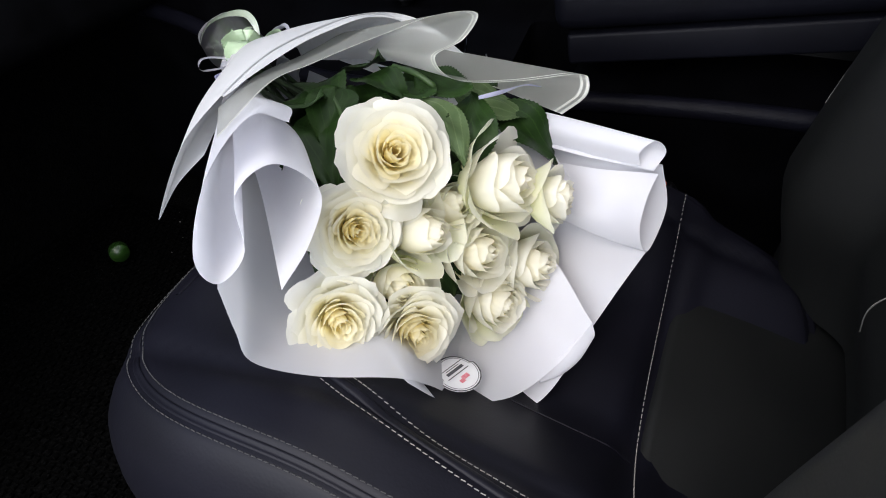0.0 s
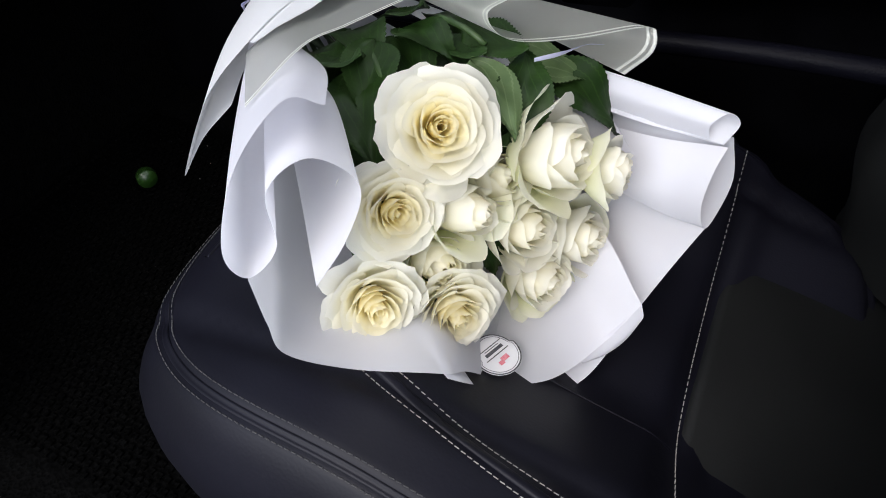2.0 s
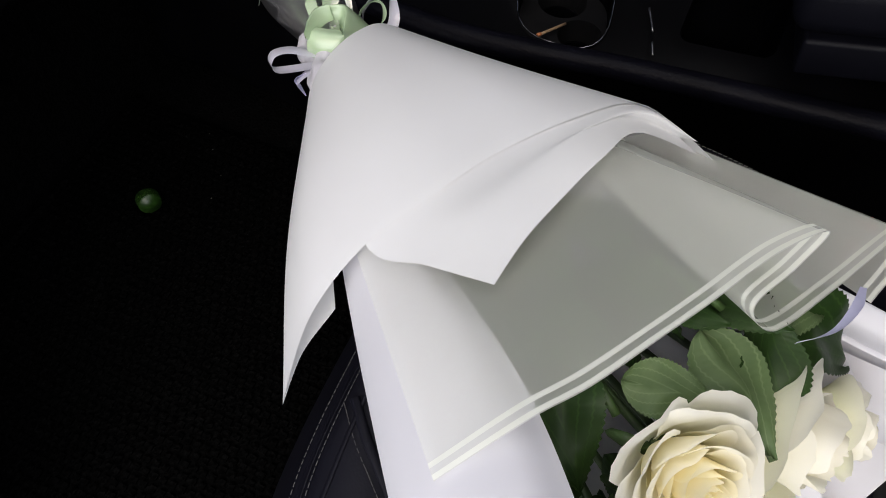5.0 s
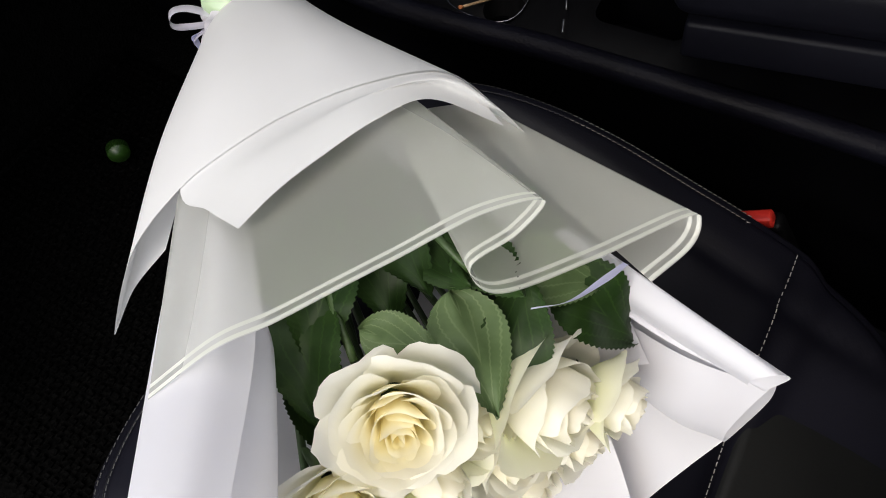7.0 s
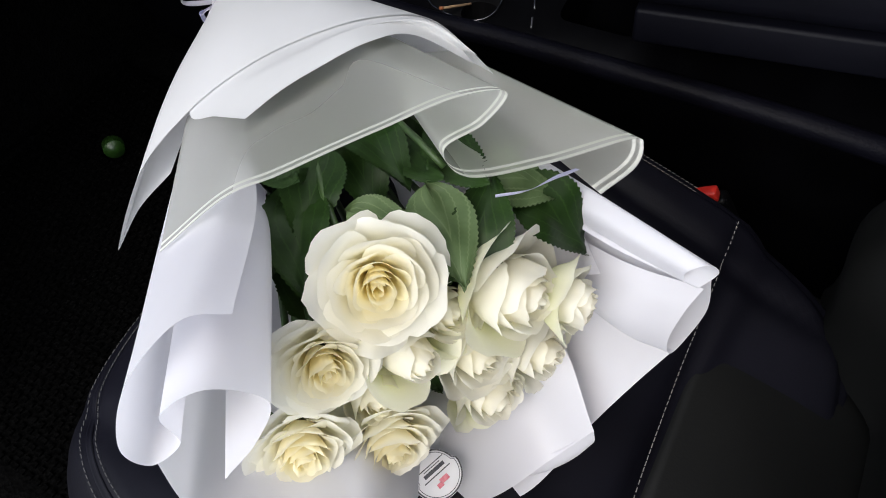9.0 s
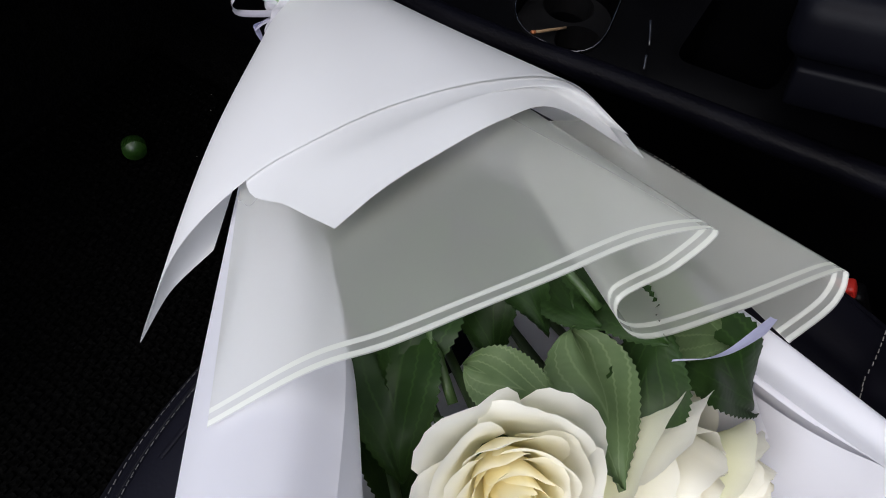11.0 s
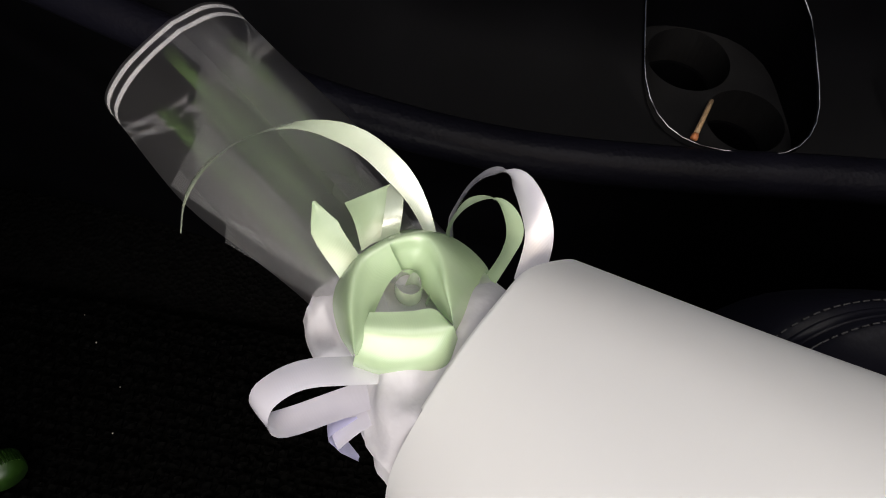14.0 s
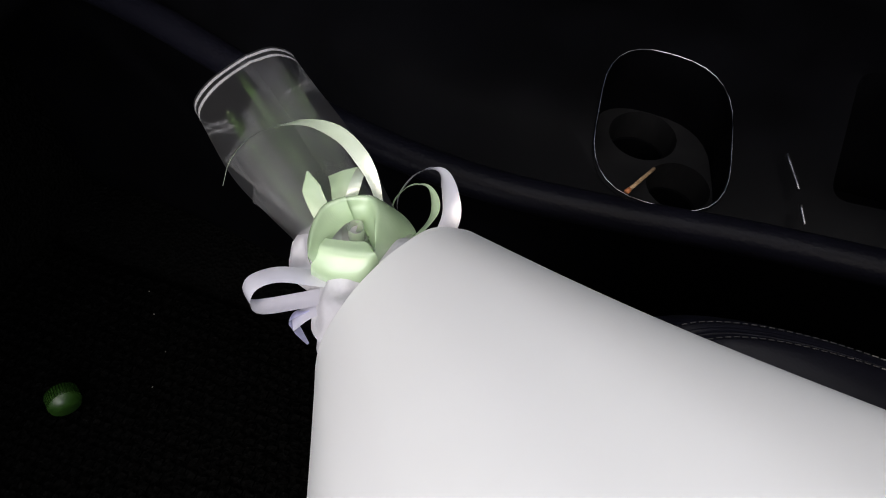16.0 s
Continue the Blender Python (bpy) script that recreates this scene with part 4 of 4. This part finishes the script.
leaf(0, (0.360, -0.010, 0.02), (0.40, -0.02, 0.04), (1, 0.0, 0.2))
leaf(0, (0.215, -0.040, 0.070), (0.290, -0.045, 0.095), (-0.3, 0.0, 0.95))
leaf(0, (0.225, -0.005, 0.085), (0.300, -0.015, 0.108), (-0.3, 0.0, 0.95))
leaf(1, (0.225, 0.030, 0.086), (0.290, 0.035, 0.110), (-0.3, 0.0, 0.95))
leaf(0, (0.235, 0.060, 0.085), (0.310, 0.085, 0.100), (-0.1, 0.2, 0.95))
leaf(1, (0.260, -0.045, 0.085), (0.325, -0.028, 0.105), (-0.1, 0.0, 0.95))
leaf(0, (0.270, 0.020, 0.100), (0.335, 0.035, 0.112), (-0.1, 0.0, 0.95))
leaf(1, (0.260, 0.100, 0.070), (0.325, 0.125, 0.075), (0.0, 0.2, 0.95))
tube("stem", [(0.290, -0.012, 0.100), (0.320, -0.016, 0.096), (0.352, -0.016, 0.088)], 0.0026, STEM, bouquet, count=8, sides=8)
tube("stem", [(0.290, 0.045, 0.110), (0.318, 0.052, 0.112), (0.335, 0.060, 0.105)], 0.0024, STEM, bouquet, count=8, sides=8)

# paper below and around the flowers
sheet("lower_paper", [
    [(0.02, -0.045, 0.000), (0.02, -0.040, -0.015), (0.02, -0.030, -0.025), (0.02, -0.015, -0.032), (0.02, 0.0, -0.034), (0.02, 0.02, -0.030), (0.02, 0.035, -0.020), (0.02, 0.05, -0.005)],
    [(0.25, -0.112, 0.030), (0.25, -0.105, 0.000), (0.25, -0.090, -0.026), (0.25, -0.055, -0.055), (0.25, -0.01, -0.070), (0.25, 0.05, -0.072), (0.25, 0.10, -0.050), (0.25, 0.125, -0.01)],
    [(0.432, -0.150, 0.062), (0.446, -0.150, 0.036), (0.456, -0.146, 0.015), (0.476, -0.110, 0.000), (0.500, -0.060, -0.010), (0.482, -0.035, -0.050), (0.470, 0.00, -0.100), (0.460, 0.02, -0.118)]],
    60, 40, PAPER, bouquet, ripple=0.002)
sheet("right_paper", [
    [(0.02, 0.0, -0.035), (0.02, 0.015, -0.032), (0.02, 0.03, -0.025), (0.02, 0.045, -0.010), (0.02, 0.052, 0.005)],
    [(0.25, -0.01, -0.080), (0.25, 0.04, -0.082), (0.25, 0.085, -0.066), (0.25, 0.115, -0.035), (0.25, 0.125, 0.0)],
    [(0.474, 0.000, -0.118), (0.494, 0.062, -0.120), (0.472, 0.132, -0.088), (0.463, 0.168, -0.062), (0.457, 0.200, -0.037)]],
    50, 40, PAPER, bouquet, ripple=0.0015, seed=2)
sheet("inner_paper", [
    [(0.30, -0.06, -0.045), (0.30, -0.02, -0.066), (0.30, 0.03, -0.068), (0.30, 0.07, -0.055), (0.30, 0.10, -0.03)],
    [(0.40, -0.068, -0.030), (0.40, -0.022, -0.076), (0.40, 0.035, -0.088), (0.40, 0.085, -0.076), (0.40, 0.125, -0.040)],
    [(0.502, -0.058, -0.012), (0.484, -0.018, -0.078), (0.490, 0.035, -0.100), (0.482, 0.090, -0.098), (0.482, 0.122, -0.066)]],
    46, 34, PAPER, bouquet, ripple=0.0015, seed=4)
sheet("paper_fold", [
    [(0.482, 0.122, -0.066), (0.480, 0.108, -0.082), (0.478, 0.092, -0.096), (0.476, 0.07, -0.103)],
    [(0.487, 0.121, -0.080), (0.488, 0.108, -0.098), (0.487, 0.090, -0.108), (0.484, 0.07, -0.110)],
    [(0.476, 0.110, -0.094), (0.474, 0.105, -0.110), (0.474, 0.088, -0.116), (0.474, 0.07, -0.116)]],
    20, 14, PAPER, bouquet)

# left paper, curled into two lobes at its free end
LOBE = [(0.418, -0.082, 0.152), (0.420, -0.104, 0.163), (0.427, -0.138, 0.136), (0.434, -0.158, 0.092), (0.440, -0.150, 0.072), (0.441, -0.130, 0.088),
        (0.444, -0.127, 0.130), (0.447, -0.102, 0.145), (0.452, -0.080, 0.121), (0.456, -0.094, 0.090), (0.460, -0.117, 0.067)]
sheet("left_roll", [
    [(0.06, -0.052 + 0.25 * (b + 0.12), 0.020 + 0.25 * (c - 0.115)) for a, b, c in LOBE],
    [(0.20, -0.075 + 0.72 * (b + 0.12), 0.050 + 0.55 * (c - 0.115)) for a, b, c in LOBE],
    [(0.32, -0.094 + 1.02 * (b + 0.12), 0.084 + 0.78 * (c - 0.115)) for a, b, c in LOBE],
    LOBE], 90, 40, PAPER, bouquet)

# right paper, rolled twice along its border
EDGE = [(0.441, 0.190, 0.044), (0.441, 0.187, 0.058), (0.446, 0.198, 0.067), (0.449, 0.208, 0.055), (0.447, 0.199, 0.039), (0.446, 0.208, 0.042),
        (0.444, 0.215, 0.032), (0.450, 0.221, -0.004), (0.457, 0.203, -0.036), (0.459, 0.191, -0.031), (0.456, 0.186, -0.008), (0.451, 0.194, 0.018), (0.447, 0.206, 0.034)]
sheet("right_roll", [
    [(0.20, 0.080, 0.040), (0.20, 0.086, 0.050), (0.20, 0.096, 0.048), (0.20, 0.098, 0.042), (0.21, 0.095, 0.036), (0.22, 0.096, 0.034), (0.23, 0.102, 0.028), (0.25, 0.108, 0.008), (0.27, 0.105, -0.010), (0.27, 0.104, -0.012), (0.27, 0.102, -0.010), (0.268, 0.103, -0.004), (0.25, 0.104, 0.012)],
    [(0.352, 0.143, 0.040), (0.348, 0.143, 0.056), (0.350, 0.157, 0.063), (0.358, 0.161, 0.052), (0.368, 0.148, 0.041), (0.372, 0.153, 0.042), (0.385, 0.168, 0.030), (0.402, 0.172, 0.005), (0.418, 0.160, -0.018), (0.416, 0.155, -0.021), (0.410, 0.150, -0.006), (0.402, 0.156, 0.012), (0.388, 0.160, 0.028)],
    EDGE], 100, 40, PAPER, bouquet)
sheet("back_paper", [
    [(0.16, 0.040, 0.072), (0.16, 0.070, 0.064), (0.16, 0.085, 0.048)],
    [(0.25, 0.060, 0.078), (0.25, 0.100, 0.068), (0.25, 0.118, 0.050)],
    [(0.325, 0.080, 0.070), (0.330, 0.120, 0.062), (0.340, 0.146, 0.052)],
    [(0.390, 0.095, 0.024), (0.395, 0.130, 0.020), (0.402, 0.155, 0.018)]], 24, 20, PAPER, bouquet)

# upper film: cone over the stems, its flap, and the striped border sheet
NECK = [(0.016, -0.038, -0.014), (0.014, -0.050, -0.010), (0.010, -0.055, 0.000), (0.002, -0.046, 0.018), (-0.003, -0.028, 0.035), (-0.007, -0.008, 0.044), (-0.010, 0.011, 0.046), (-0.012, 0.025, 0.043), (-0.010, 0.038, 0.036), (-0.006, 0.048, 0.028), (0.000, 0.052, 0.012)]
BRIM = [(0.200, -0.112, 0.030), (0.211, -0.143, 0.014), (0.230, -0.168, -0.003), (0.206, -0.130, 0.046), (0.194, -0.082, 0.079), (0.200, -0.040, 0.107), (0.199, 0.003, 0.119), (0.204, 0.054, 0.127), (0.207, 0.100, 0.117), (0.232, 0.125, 0.098), (0.258, 0.143, 0.078)]
SIDE = (-0.004, -0.006, -0.007, -0.005, -0.002, 0, 0, -0.002, -0.006, -0.009, -0.010)
HALF = [((p[0] + q[0]) / 2, (p[1] + q[1]) / 2 + k, (p[2] + q[2]) / 2 + 0.003) for p, q, k in zip(NECK, BRIM, SIDE)]
sheet("cone_film", [NECK, HALF, BRIM], 90, 36, FILM_TOP, bouquet, "milky white film wrapped in a cone")
UNDER = [[(p[0] - 0.001, p[1], p[2] - 0.002) for p in rail[4:10]] for rail in (NECK, HALF, BRIM)]
sheet("film_flap", UNDER + [
    [(0.239, -0.064, 0.108), (0.231, -0.030, 0.122), (0.226, 0.004, 0.129), (0.218, 0.045, 0.131), (0.214, 0.085, 0.120), (0.231, 0.119, 0.099)],
    [(0.277, -0.047, 0.134), (0.264, -0.022, 0.136), (0.254, 0.004, 0.137), (0.240, 0.045, 0.136), (0.228, 0.082, 0.122), (0.246, 0.122, 0.097)]], 50, 30, FILM_TOP, bouquet)
sheet("striped_film", [
    [(0.180, -0.086, 0.062), (0.18, -0.060, 0.077), (0.18, -0.035, 0.086), (0.19, -0.008, 0.095), (0.19, 0.015, 0.101), (0.19, 0.045, 0.108), (0.200, 0.075, 0.102),
     (0.200, 0.068, 0.094), (0.200, 0.060, 0.090), (0.20, 0.064, 0.084), (0.205, 0.090, 0.086), (0.212, 0.120, 0.084), (0.213, 0.121, 0.080), (0.213, 0.118, 0.076), (0.210, 0.110, 0.074)],
    [(0.340, -0.115, 0.114), (0.343, -0.072, 0.145), (0.345, -0.042, 0.152), (0.343, -0.007, 0.157), (0.341, 0.022, 0.160), (0.337, 0.065, 0.163), (0.339, 0.097, 0.158),
     (0.343, 0.082, 0.142), (0.348, 0.054, 0.136), (0.360, 0.066, 0.119), (0.355, 0.125, 0.101), (0.346, 0.197, 0.086), (0.350, 0.206, 0.079), (0.359, 0.196, 0.070), (0.368, 0.164, 0.066)]],
    130, 40, FILM, bouquet, "translucent film with a double white border stripe")

# stems below the tie, in clear film
SLEEVE = []
for a, r, b0, c0 in ((-0.020, 0.026, 0.0, 0.010), (-0.055, 0.027, 0.0, 0.006), (-0.100, 0.034, 0.001, 0.0), (-0.150, 0.039, 0.004, -0.008), (-0.213, 0.038, 0.007, -0.014)):
    ring = []
    for k in range(15):
        t = 2 * math.pi * k / 14
        rr = r * (1 + 0.07 * math.sin(3 * t + a * 30))
        ring.append((a + 0.006 * math.cos(t), b0 + rr * math.sin(t), c0 + rr * 0.88 * math.cos(t)))
    SLEEVE.append(ring)
sheet("stem_sleeve", SLEEVE, 70, 44, CELLO, bouquet, "clear film sleeve round the stems")
sheet("sleeve_pleat", [[(-0.03, -0.016, 0.024), (-0.03, 0.0, 0.029), (-0.03, 0.012, 0.026)], [(-0.09, -0.027, 0.016), (-0.09, -0.005, 0.029), (-0.09, 0.018, 0.024)],
                       [(-0.135, -0.031, -0.006), (-0.160, -0.010, 0.020), (-0.190, 0.016, 0.016)]], 20, 24, CELLO_PLAIN, bouquet)
for foot, mid, tip in (([(-0.02, -0.012, 0.026), (-0.02, -0.004, 0.029)], [(-0.08, -0.026, 0.016), (-0.08, -0.012, 0.026)], [(-0.150, -0.036, -0.004), (-0.145, -0.014, 0.024)]),
                       ([(-0.02, 0.004, 0.029), (-0.02, 0.011, 0.027)], [(-0.09, 0.004, 0.029), (-0.09, 0.020, 0.023)], [(-0.200, 0.000, 0.020), (-0.205, 0.026, 0.010)]),
                       ([(-0.02, -0.018, 0.022), (-0.02, -0.013, 0.025)], [(-0.07, -0.027, 0.010), (-0.07, -0.020, 0.021)], [(-0.115, -0.034, -0.008), (-0.112, -0.030, 0.012)])):
    sheet("sleeve_pleat", [foot, mid, tip], 8, 24, CELLO_PLAIN, bouquet)
rng = random.Random(4)
for k in range(11):
    a = 2.4 * k
    r = 0.020 * math.sqrt((k + 0.5) / 11)
    tube("stem", [(0.02, r * math.cos(a) * 0.6, 0.004 + r * math.sin(a) * 0.6), (-0.09, 0.002 + r * math.cos(a), r * math.sin(a) - 0.002),
                  (-0.180 - rng.uniform(0, 0.025), 0.006 + 1.3 * r * math.cos(a), -0.012 + 1.2 * r * math.sin(a))], 0.0032, STEM, bouquet, count=10, sides=6)
rows = []
for a, r in ((-0.062, 0.024), (-0.046, 0.030), (-0.030, 0.029), (-0.014, 0.036), (0.02, 0.042)):
    rows.append([(a, r * math.sin(t) * 1.10 - 0.005, 0.004 + r * 0.85 * math.cos(t) + 0.003 * math.sin(5 * t + a * 60)) for t in np.linspace(0, 2 * math.pi, 15)])
sheet("tissue_collar", rows, 130, 40, TISSUE, bouquet, "crumpled white tissue at the tie", ripple=0.0050, seed=6, pitch=75)

# bow: a satin ribbon rose, loops and curled ends
bow = part("ribbon_bow", rounded_box((0.018, 0.020, 0.012), 0.004, 3, (-0.034, 0.004, 0.018)), SATIN_GREEN, bouquet, "pale green satin ribbon bow")
bow.matrix_basis = Matrix.Translation((0, -0.008, 0))
# three wide folded bands round the heart: foot, ridge, face and free edge of each
sheet("bow_petal", [
    [(-0.059, 0.010, 0.024), (-0.059, -0.006, 0.024), (-0.053, -0.016, 0.024), (-0.042, -0.022, 0.024), (-0.0327, -0.0235, 0.024)],
    [(-0.0496, 0.0055, 0.046), (-0.0499, -0.0064, 0.046), (-0.0416, -0.0168, 0.046), (-0.0325, -0.0231, 0.046), (-0.0263, -0.0266, 0.046)],
    [(-0.0444, 0.0043, 0.044), (-0.0447, -0.0045, 0.044), (-0.0386, -0.0136, 0.044), (-0.0312, -0.0205, 0.044), (-0.0266, -0.0260, 0.044)],
    [(-0.0413, 0.0050, 0.036), (-0.0407, -0.0011, 0.036), (-0.0366, -0.0099, 0.036), (-0.0316, -0.0172, 0.037), (-0.0279, -0.0246, 0.038)]], 30, 24, SATIN_GREEN, bow)
sheet("bow_petal", [
    [(-0.0622, 0.0051, 0.020), (-0.0599, 0.0223, 0.020), (-0.0463, 0.0327, 0.020), (-0.031, 0.0344, 0.020), (-0.0219, 0.0299, 0.020), (-0.0159, 0.0188, 0.020), (-0.0152, 0.006, 0.020)],
    [(-0.0505, -0.0042, 0.044), (-0.0492, 0.0065, 0.045), (-0.0437, 0.0169, 0.045), (-0.0342, 0.0171, 0.045), (-0.0235, 0.0097, 0.045), (-0.0181, 0.0057, 0.044), (-0.0140, 0.0020, 0.043)],
    [(-0.0481, -0.0006, 0.040), (-0.0452, 0.0069, 0.041), (-0.0404, 0.0123, 0.041), (-0.0331, 0.0113, 0.041), (-0.0249, 0.0079, 0.041), (-0.0193, 0.0055, 0.041), (-0.0151, 0.0030, 0.041)],
    [(-0.0421, 0.0027, 0.033), (-0.0418, 0.0059, 0.033), (-0.0381, 0.0079, 0.032), (-0.0308, 0.0068, 0.032), (-0.0231, 0.0054, 0.033), (-0.0187, 0.0051, 0.034), (-0.0170, 0.0049, 0.035)]], 36, 24, SATIN_GREEN, bow)
sheet("bow_petal", [
    [(-0.0317, -0.0250, 0.018), (-0.0228, -0.0200, 0.018), (-0.0151, -0.0114, 0.018), (-0.0098, -0.0020, 0.018), (-0.0131, 0.0069, 0.018)],
    [(-0.0292, -0.0256, 0.032), (-0.0212, -0.0206, 0.032), (-0.0141, -0.0127, 0.032), (-0.0094, -0.0045, 0.032), (-0.0125, 0.0035, 0.032)],
    [(-0.0316, -0.0196, 0.041), (-0.0255, -0.0142, 0.041), (-0.0197, -0.0078, 0.041), (-0.0152, -0.0015, 0.041), (-0.0141, 0.0025, 0.041)],
    [(-0.0355, -0.0135, 0.0405), (-0.0304, -0.0076, 0.0405), (-0.0266, -0.0028, 0.0405), (-0.0229, 0.0022, 0.0405), (-0.0157, 0.0026, 0.0405)]], 28, 22, SATIN_GREEN, bow)
ribbon("bow_heart", [(-0.036 + 0.0075 * math.cos(t) * (1 - t / 14), 0.004 + 0.0065 * math.sin(t) * (1 - t / 14), 0.027 + 0.0006 * t) for t in np.linspace(0, 9, 12)], [(0, 0, 1)] * 12, 0.013, SATIN_PALE, bow)
ribbon("bow_loop", [(-0.0128, -0.0059, 0.022), (-0.0278, -0.0247, 0.024), (-0.0386, -0.0393, 0.025), (-0.0415, -0.0517, 0.024), (-0.0395, -0.0570, 0.018), (-0.0345, -0.0536, 0.013), (-0.0266, -0.0361, 0.014), (-0.0182, -0.0186, 0.018), (-0.0111, -0.0060, 0.020)],
       [(1, -0.3, 0.15)] * 3 + [(1, 0, 0.15)] * 3 + [(1, -0.3, 0.15)] * 3, 0.0105, SATIN_WHITE, bow, "white satin ribbon loop")
ribbon("bow_tail", [(-0.0090, -0.0030, 0.019), (-0.0150, -0.0200, 0.017), (-0.0195, -0.0340, 0.012), (-0.0215, -0.0430, 0.005)], [(1, -0.35, 0.2)] * 4, 0.0100, SATIN_WHITE, bow, "white satin ribbon strand")
ribbon("bow_loop", [(-0.0449, 0.0315, 0.018), (-0.0492, 0.0362, 0.028), (-0.0508, 0.0468, 0.036), (-0.0470, 0.0552, 0.040), (-0.0380, 0.0575, 0.040), (-0.0270, 0.0542, 0.036), (-0.0201, 0.0498, 0.030), (-0.0138, 0.0393, 0.022)],
       [(0.4, -0.2, 0.9), (0.4, -0.2, 0.9), (0.5, -0.35, 0.8), (0.6, -0.5, 0.65), (0.45, 0.3, 0.8), (0.6, 0.6, 0.4), (0.67, 0.74, 0.1), (0.67, 0.74, 0)], 0.0100, SATIN_WHITE, bow, "white satin ribbon loop")
ribbon("bow_loop", [(-0.0408, 0.0259, 0.022), (-0.0457, 0.0312, 0.030), (-0.0459, 0.0405, 0.036), (-0.0391, 0.0475, 0.038), (-0.0294, 0.0464, 0.034), (-0.0249, 0.0392, 0.028), (-0.0213, 0.0211, 0.022)],
       [(0.4, -0.2, 0.9), (0.4, -0.2, 0.9), (0.6, -0.4, 0.7), (0.5, -0.2, 0.8), (0.4, 0.3, 0.85), (0.4, 0.4, 0.8), (0.5, 0.5, 0.6)], 0.0085, SATIN_GREEN, bow)
ribbon("bow_curl", [(-0.0424, 0.0213, 0.030), (-0.0533, 0.0241, 0.040), (-0.0648, 0.0240, 0.048), (-0.0827, 0.0208, 0.052), (-0.1008, 0.0106, 0.050), (-0.1111, -0.0040, 0.046), (-0.1155, -0.0189, 0.040), (-0.1175, -0.0307, 0.028), (-0.1161, -0.0384, 0.014)],
       [(0.1, 0.9, 0.1), (0.2, 0.9, 0.2), (0.4, 0.8, 0.3), (0.4, 0.6, 0.6), (0.5, 0.1, 0.8), (0.6, -0.1, 0.7), (0.7, -0.2, 0.6), (0.8, -0.3, 0.4), (0.8, -0.3, 0.4)], 0.0085, SATIN_PALE, bow, ends=0.35)
sheet("bow_tail", [[(-0.0753, 0.0081, 0.034), (-0.0699, 0.0141, 0.040), (-0.0672, 0.0222, 0.041)],
                   [(-0.0660, 0.0050, 0.036), (-0.0625, 0.0100, 0.039), (-0.0600, 0.0150, 0.040)], [(-0.0576, 0.0010, 0.032), (-0.0561, 0.0061, 0.034), (-0.0540, 0.0075, 0.034)]], 14, 14, SATIN_GREEN, bow)
ribbon("bow_tail", [(-0.0659, 0.0237, 0.041), (-0.0570, 0.0150, 0.042), (-0.0520, 0.0080, 0.034)], [(0.5, 0.8, 0.1)] * 3, 0.0060, SATIN_PALE, bow, ends=0.9)
ribbon("bow_tail", [(-0.0804, -0.0008, 0.038), (-0.0689, -0.0041, 0.034), (-0.0571, -0.0049, 0.028), (-0.0480, -0.0050, 0.020)], [(0.5, 0.8, 0.1)] * 4, 0.0100, SATIN_GREEN, bow, ends=0.12)
ribbon("bow_tail", [(-0.0200, -0.0330, 0.012), (-0.0248, -0.0420, 0.006), (-0.0206, -0.0423, 0.002), (-0.0119, -0.0405, -0.004)], [(0.6, -0.4, 0.5)] * 4, 0.0100, LILAC, bow, "lilac-white ribbon tail", ends=0.3)
ribbon("lilac_ribbon", [(0.368, 0.080, 0.104), (0.373, 0.100, 0.106), (0.369, 0.122, 0.104), (0.361, 0.144, 0.094)], [(0.2, 0.4, 0.9), (0.5, 0.1, 0.9), (0.8, 0, 0.6), (0.9, 0, 0.5)], 0.0055, LILAC, bouquet, "narrow lilac ribbon end", ends=0.6)

# florist's sticker on the inner paper: an arched shield with a double outline, plain bars and a pink mark
STICK_PAPER = surface("sticker_paper", (0.70, 0.70, 0.72), (0.75, 0.75, 0.77), 0.5, 60.0, 0.05)
INK = surface("grey_ink", (0.05, 0.05, 0.06), (0.09, 0.09, 0.10), 0.6, 200.0, 0.05)
PINK = surface("pink_ink", (0.62, 0.16, 0.20), (0.75, 0.30, 0.34), 0.6, 200.0, 0.05)
STICKER_POSE = Matrix.Translation((0.463, 0.002, -0.0775)) @ pose(0, 0, 0, -14, 4, 0) @ pose(0, 0, 0, 0, 0, -70)
sticker = mesh_ob("sticker", [(0.021 * math.cos(t) * (1 - 0.12 * (math.sin(t) < 0)), 0.019 * math.sin(t), 0) for t in np.linspace(0, 2 * math.pi, 40, endpoint=False)],
                  [tuple(range(40))], STICK_PAPER, bouquet, "white florist sticker with a dark double outline", smooth=False, matrix=STICKER_POSE)


def ring_band(r0, r1, z):
    v, n = [], 48
    for r in (r0, r1):
        v += [(0.021 * r * math.cos(t) * (1 - 0.12 * (math.sin(t) < 0)), 0.019 * r * math.sin(t), z) for t in np.linspace(0, 2 * math.pi, n, endpoint=False)]
    return v, grid_faces(n, 2, True)


for r0, r1 in ((0.93, 0.985), (0.85, 0.875)):
    v, f = ring_band(r0, r1, 0.0004)
    mesh_ob("sticker_outline", v, f, INK, sticker, smooth=False)
for x0, x1, y0, y1, m in ((-0.013, 0.013, 0.000, 0.0008, INK), (-0.013, 0.013, -0.0085, -0.0078, INK), (-0.010, 0.010, -0.0048, -0.0020, INK), (-0.008, 0.008, -0.0066, -0.0060, INK),
                          (-0.006, 0.002, 0.004, 0.008, PINK), (0.001, 0.006, 0.006, 0.0095, PINK)):
    mesh_ob("sticker_bar", [(x0, y0, 0.0005), (x1, y0, 0.0005), (x1, y1, 0.0005), (x0, y1, 0.0005)], [(0, 1, 2, 3)], m, sticker, smooth=False)
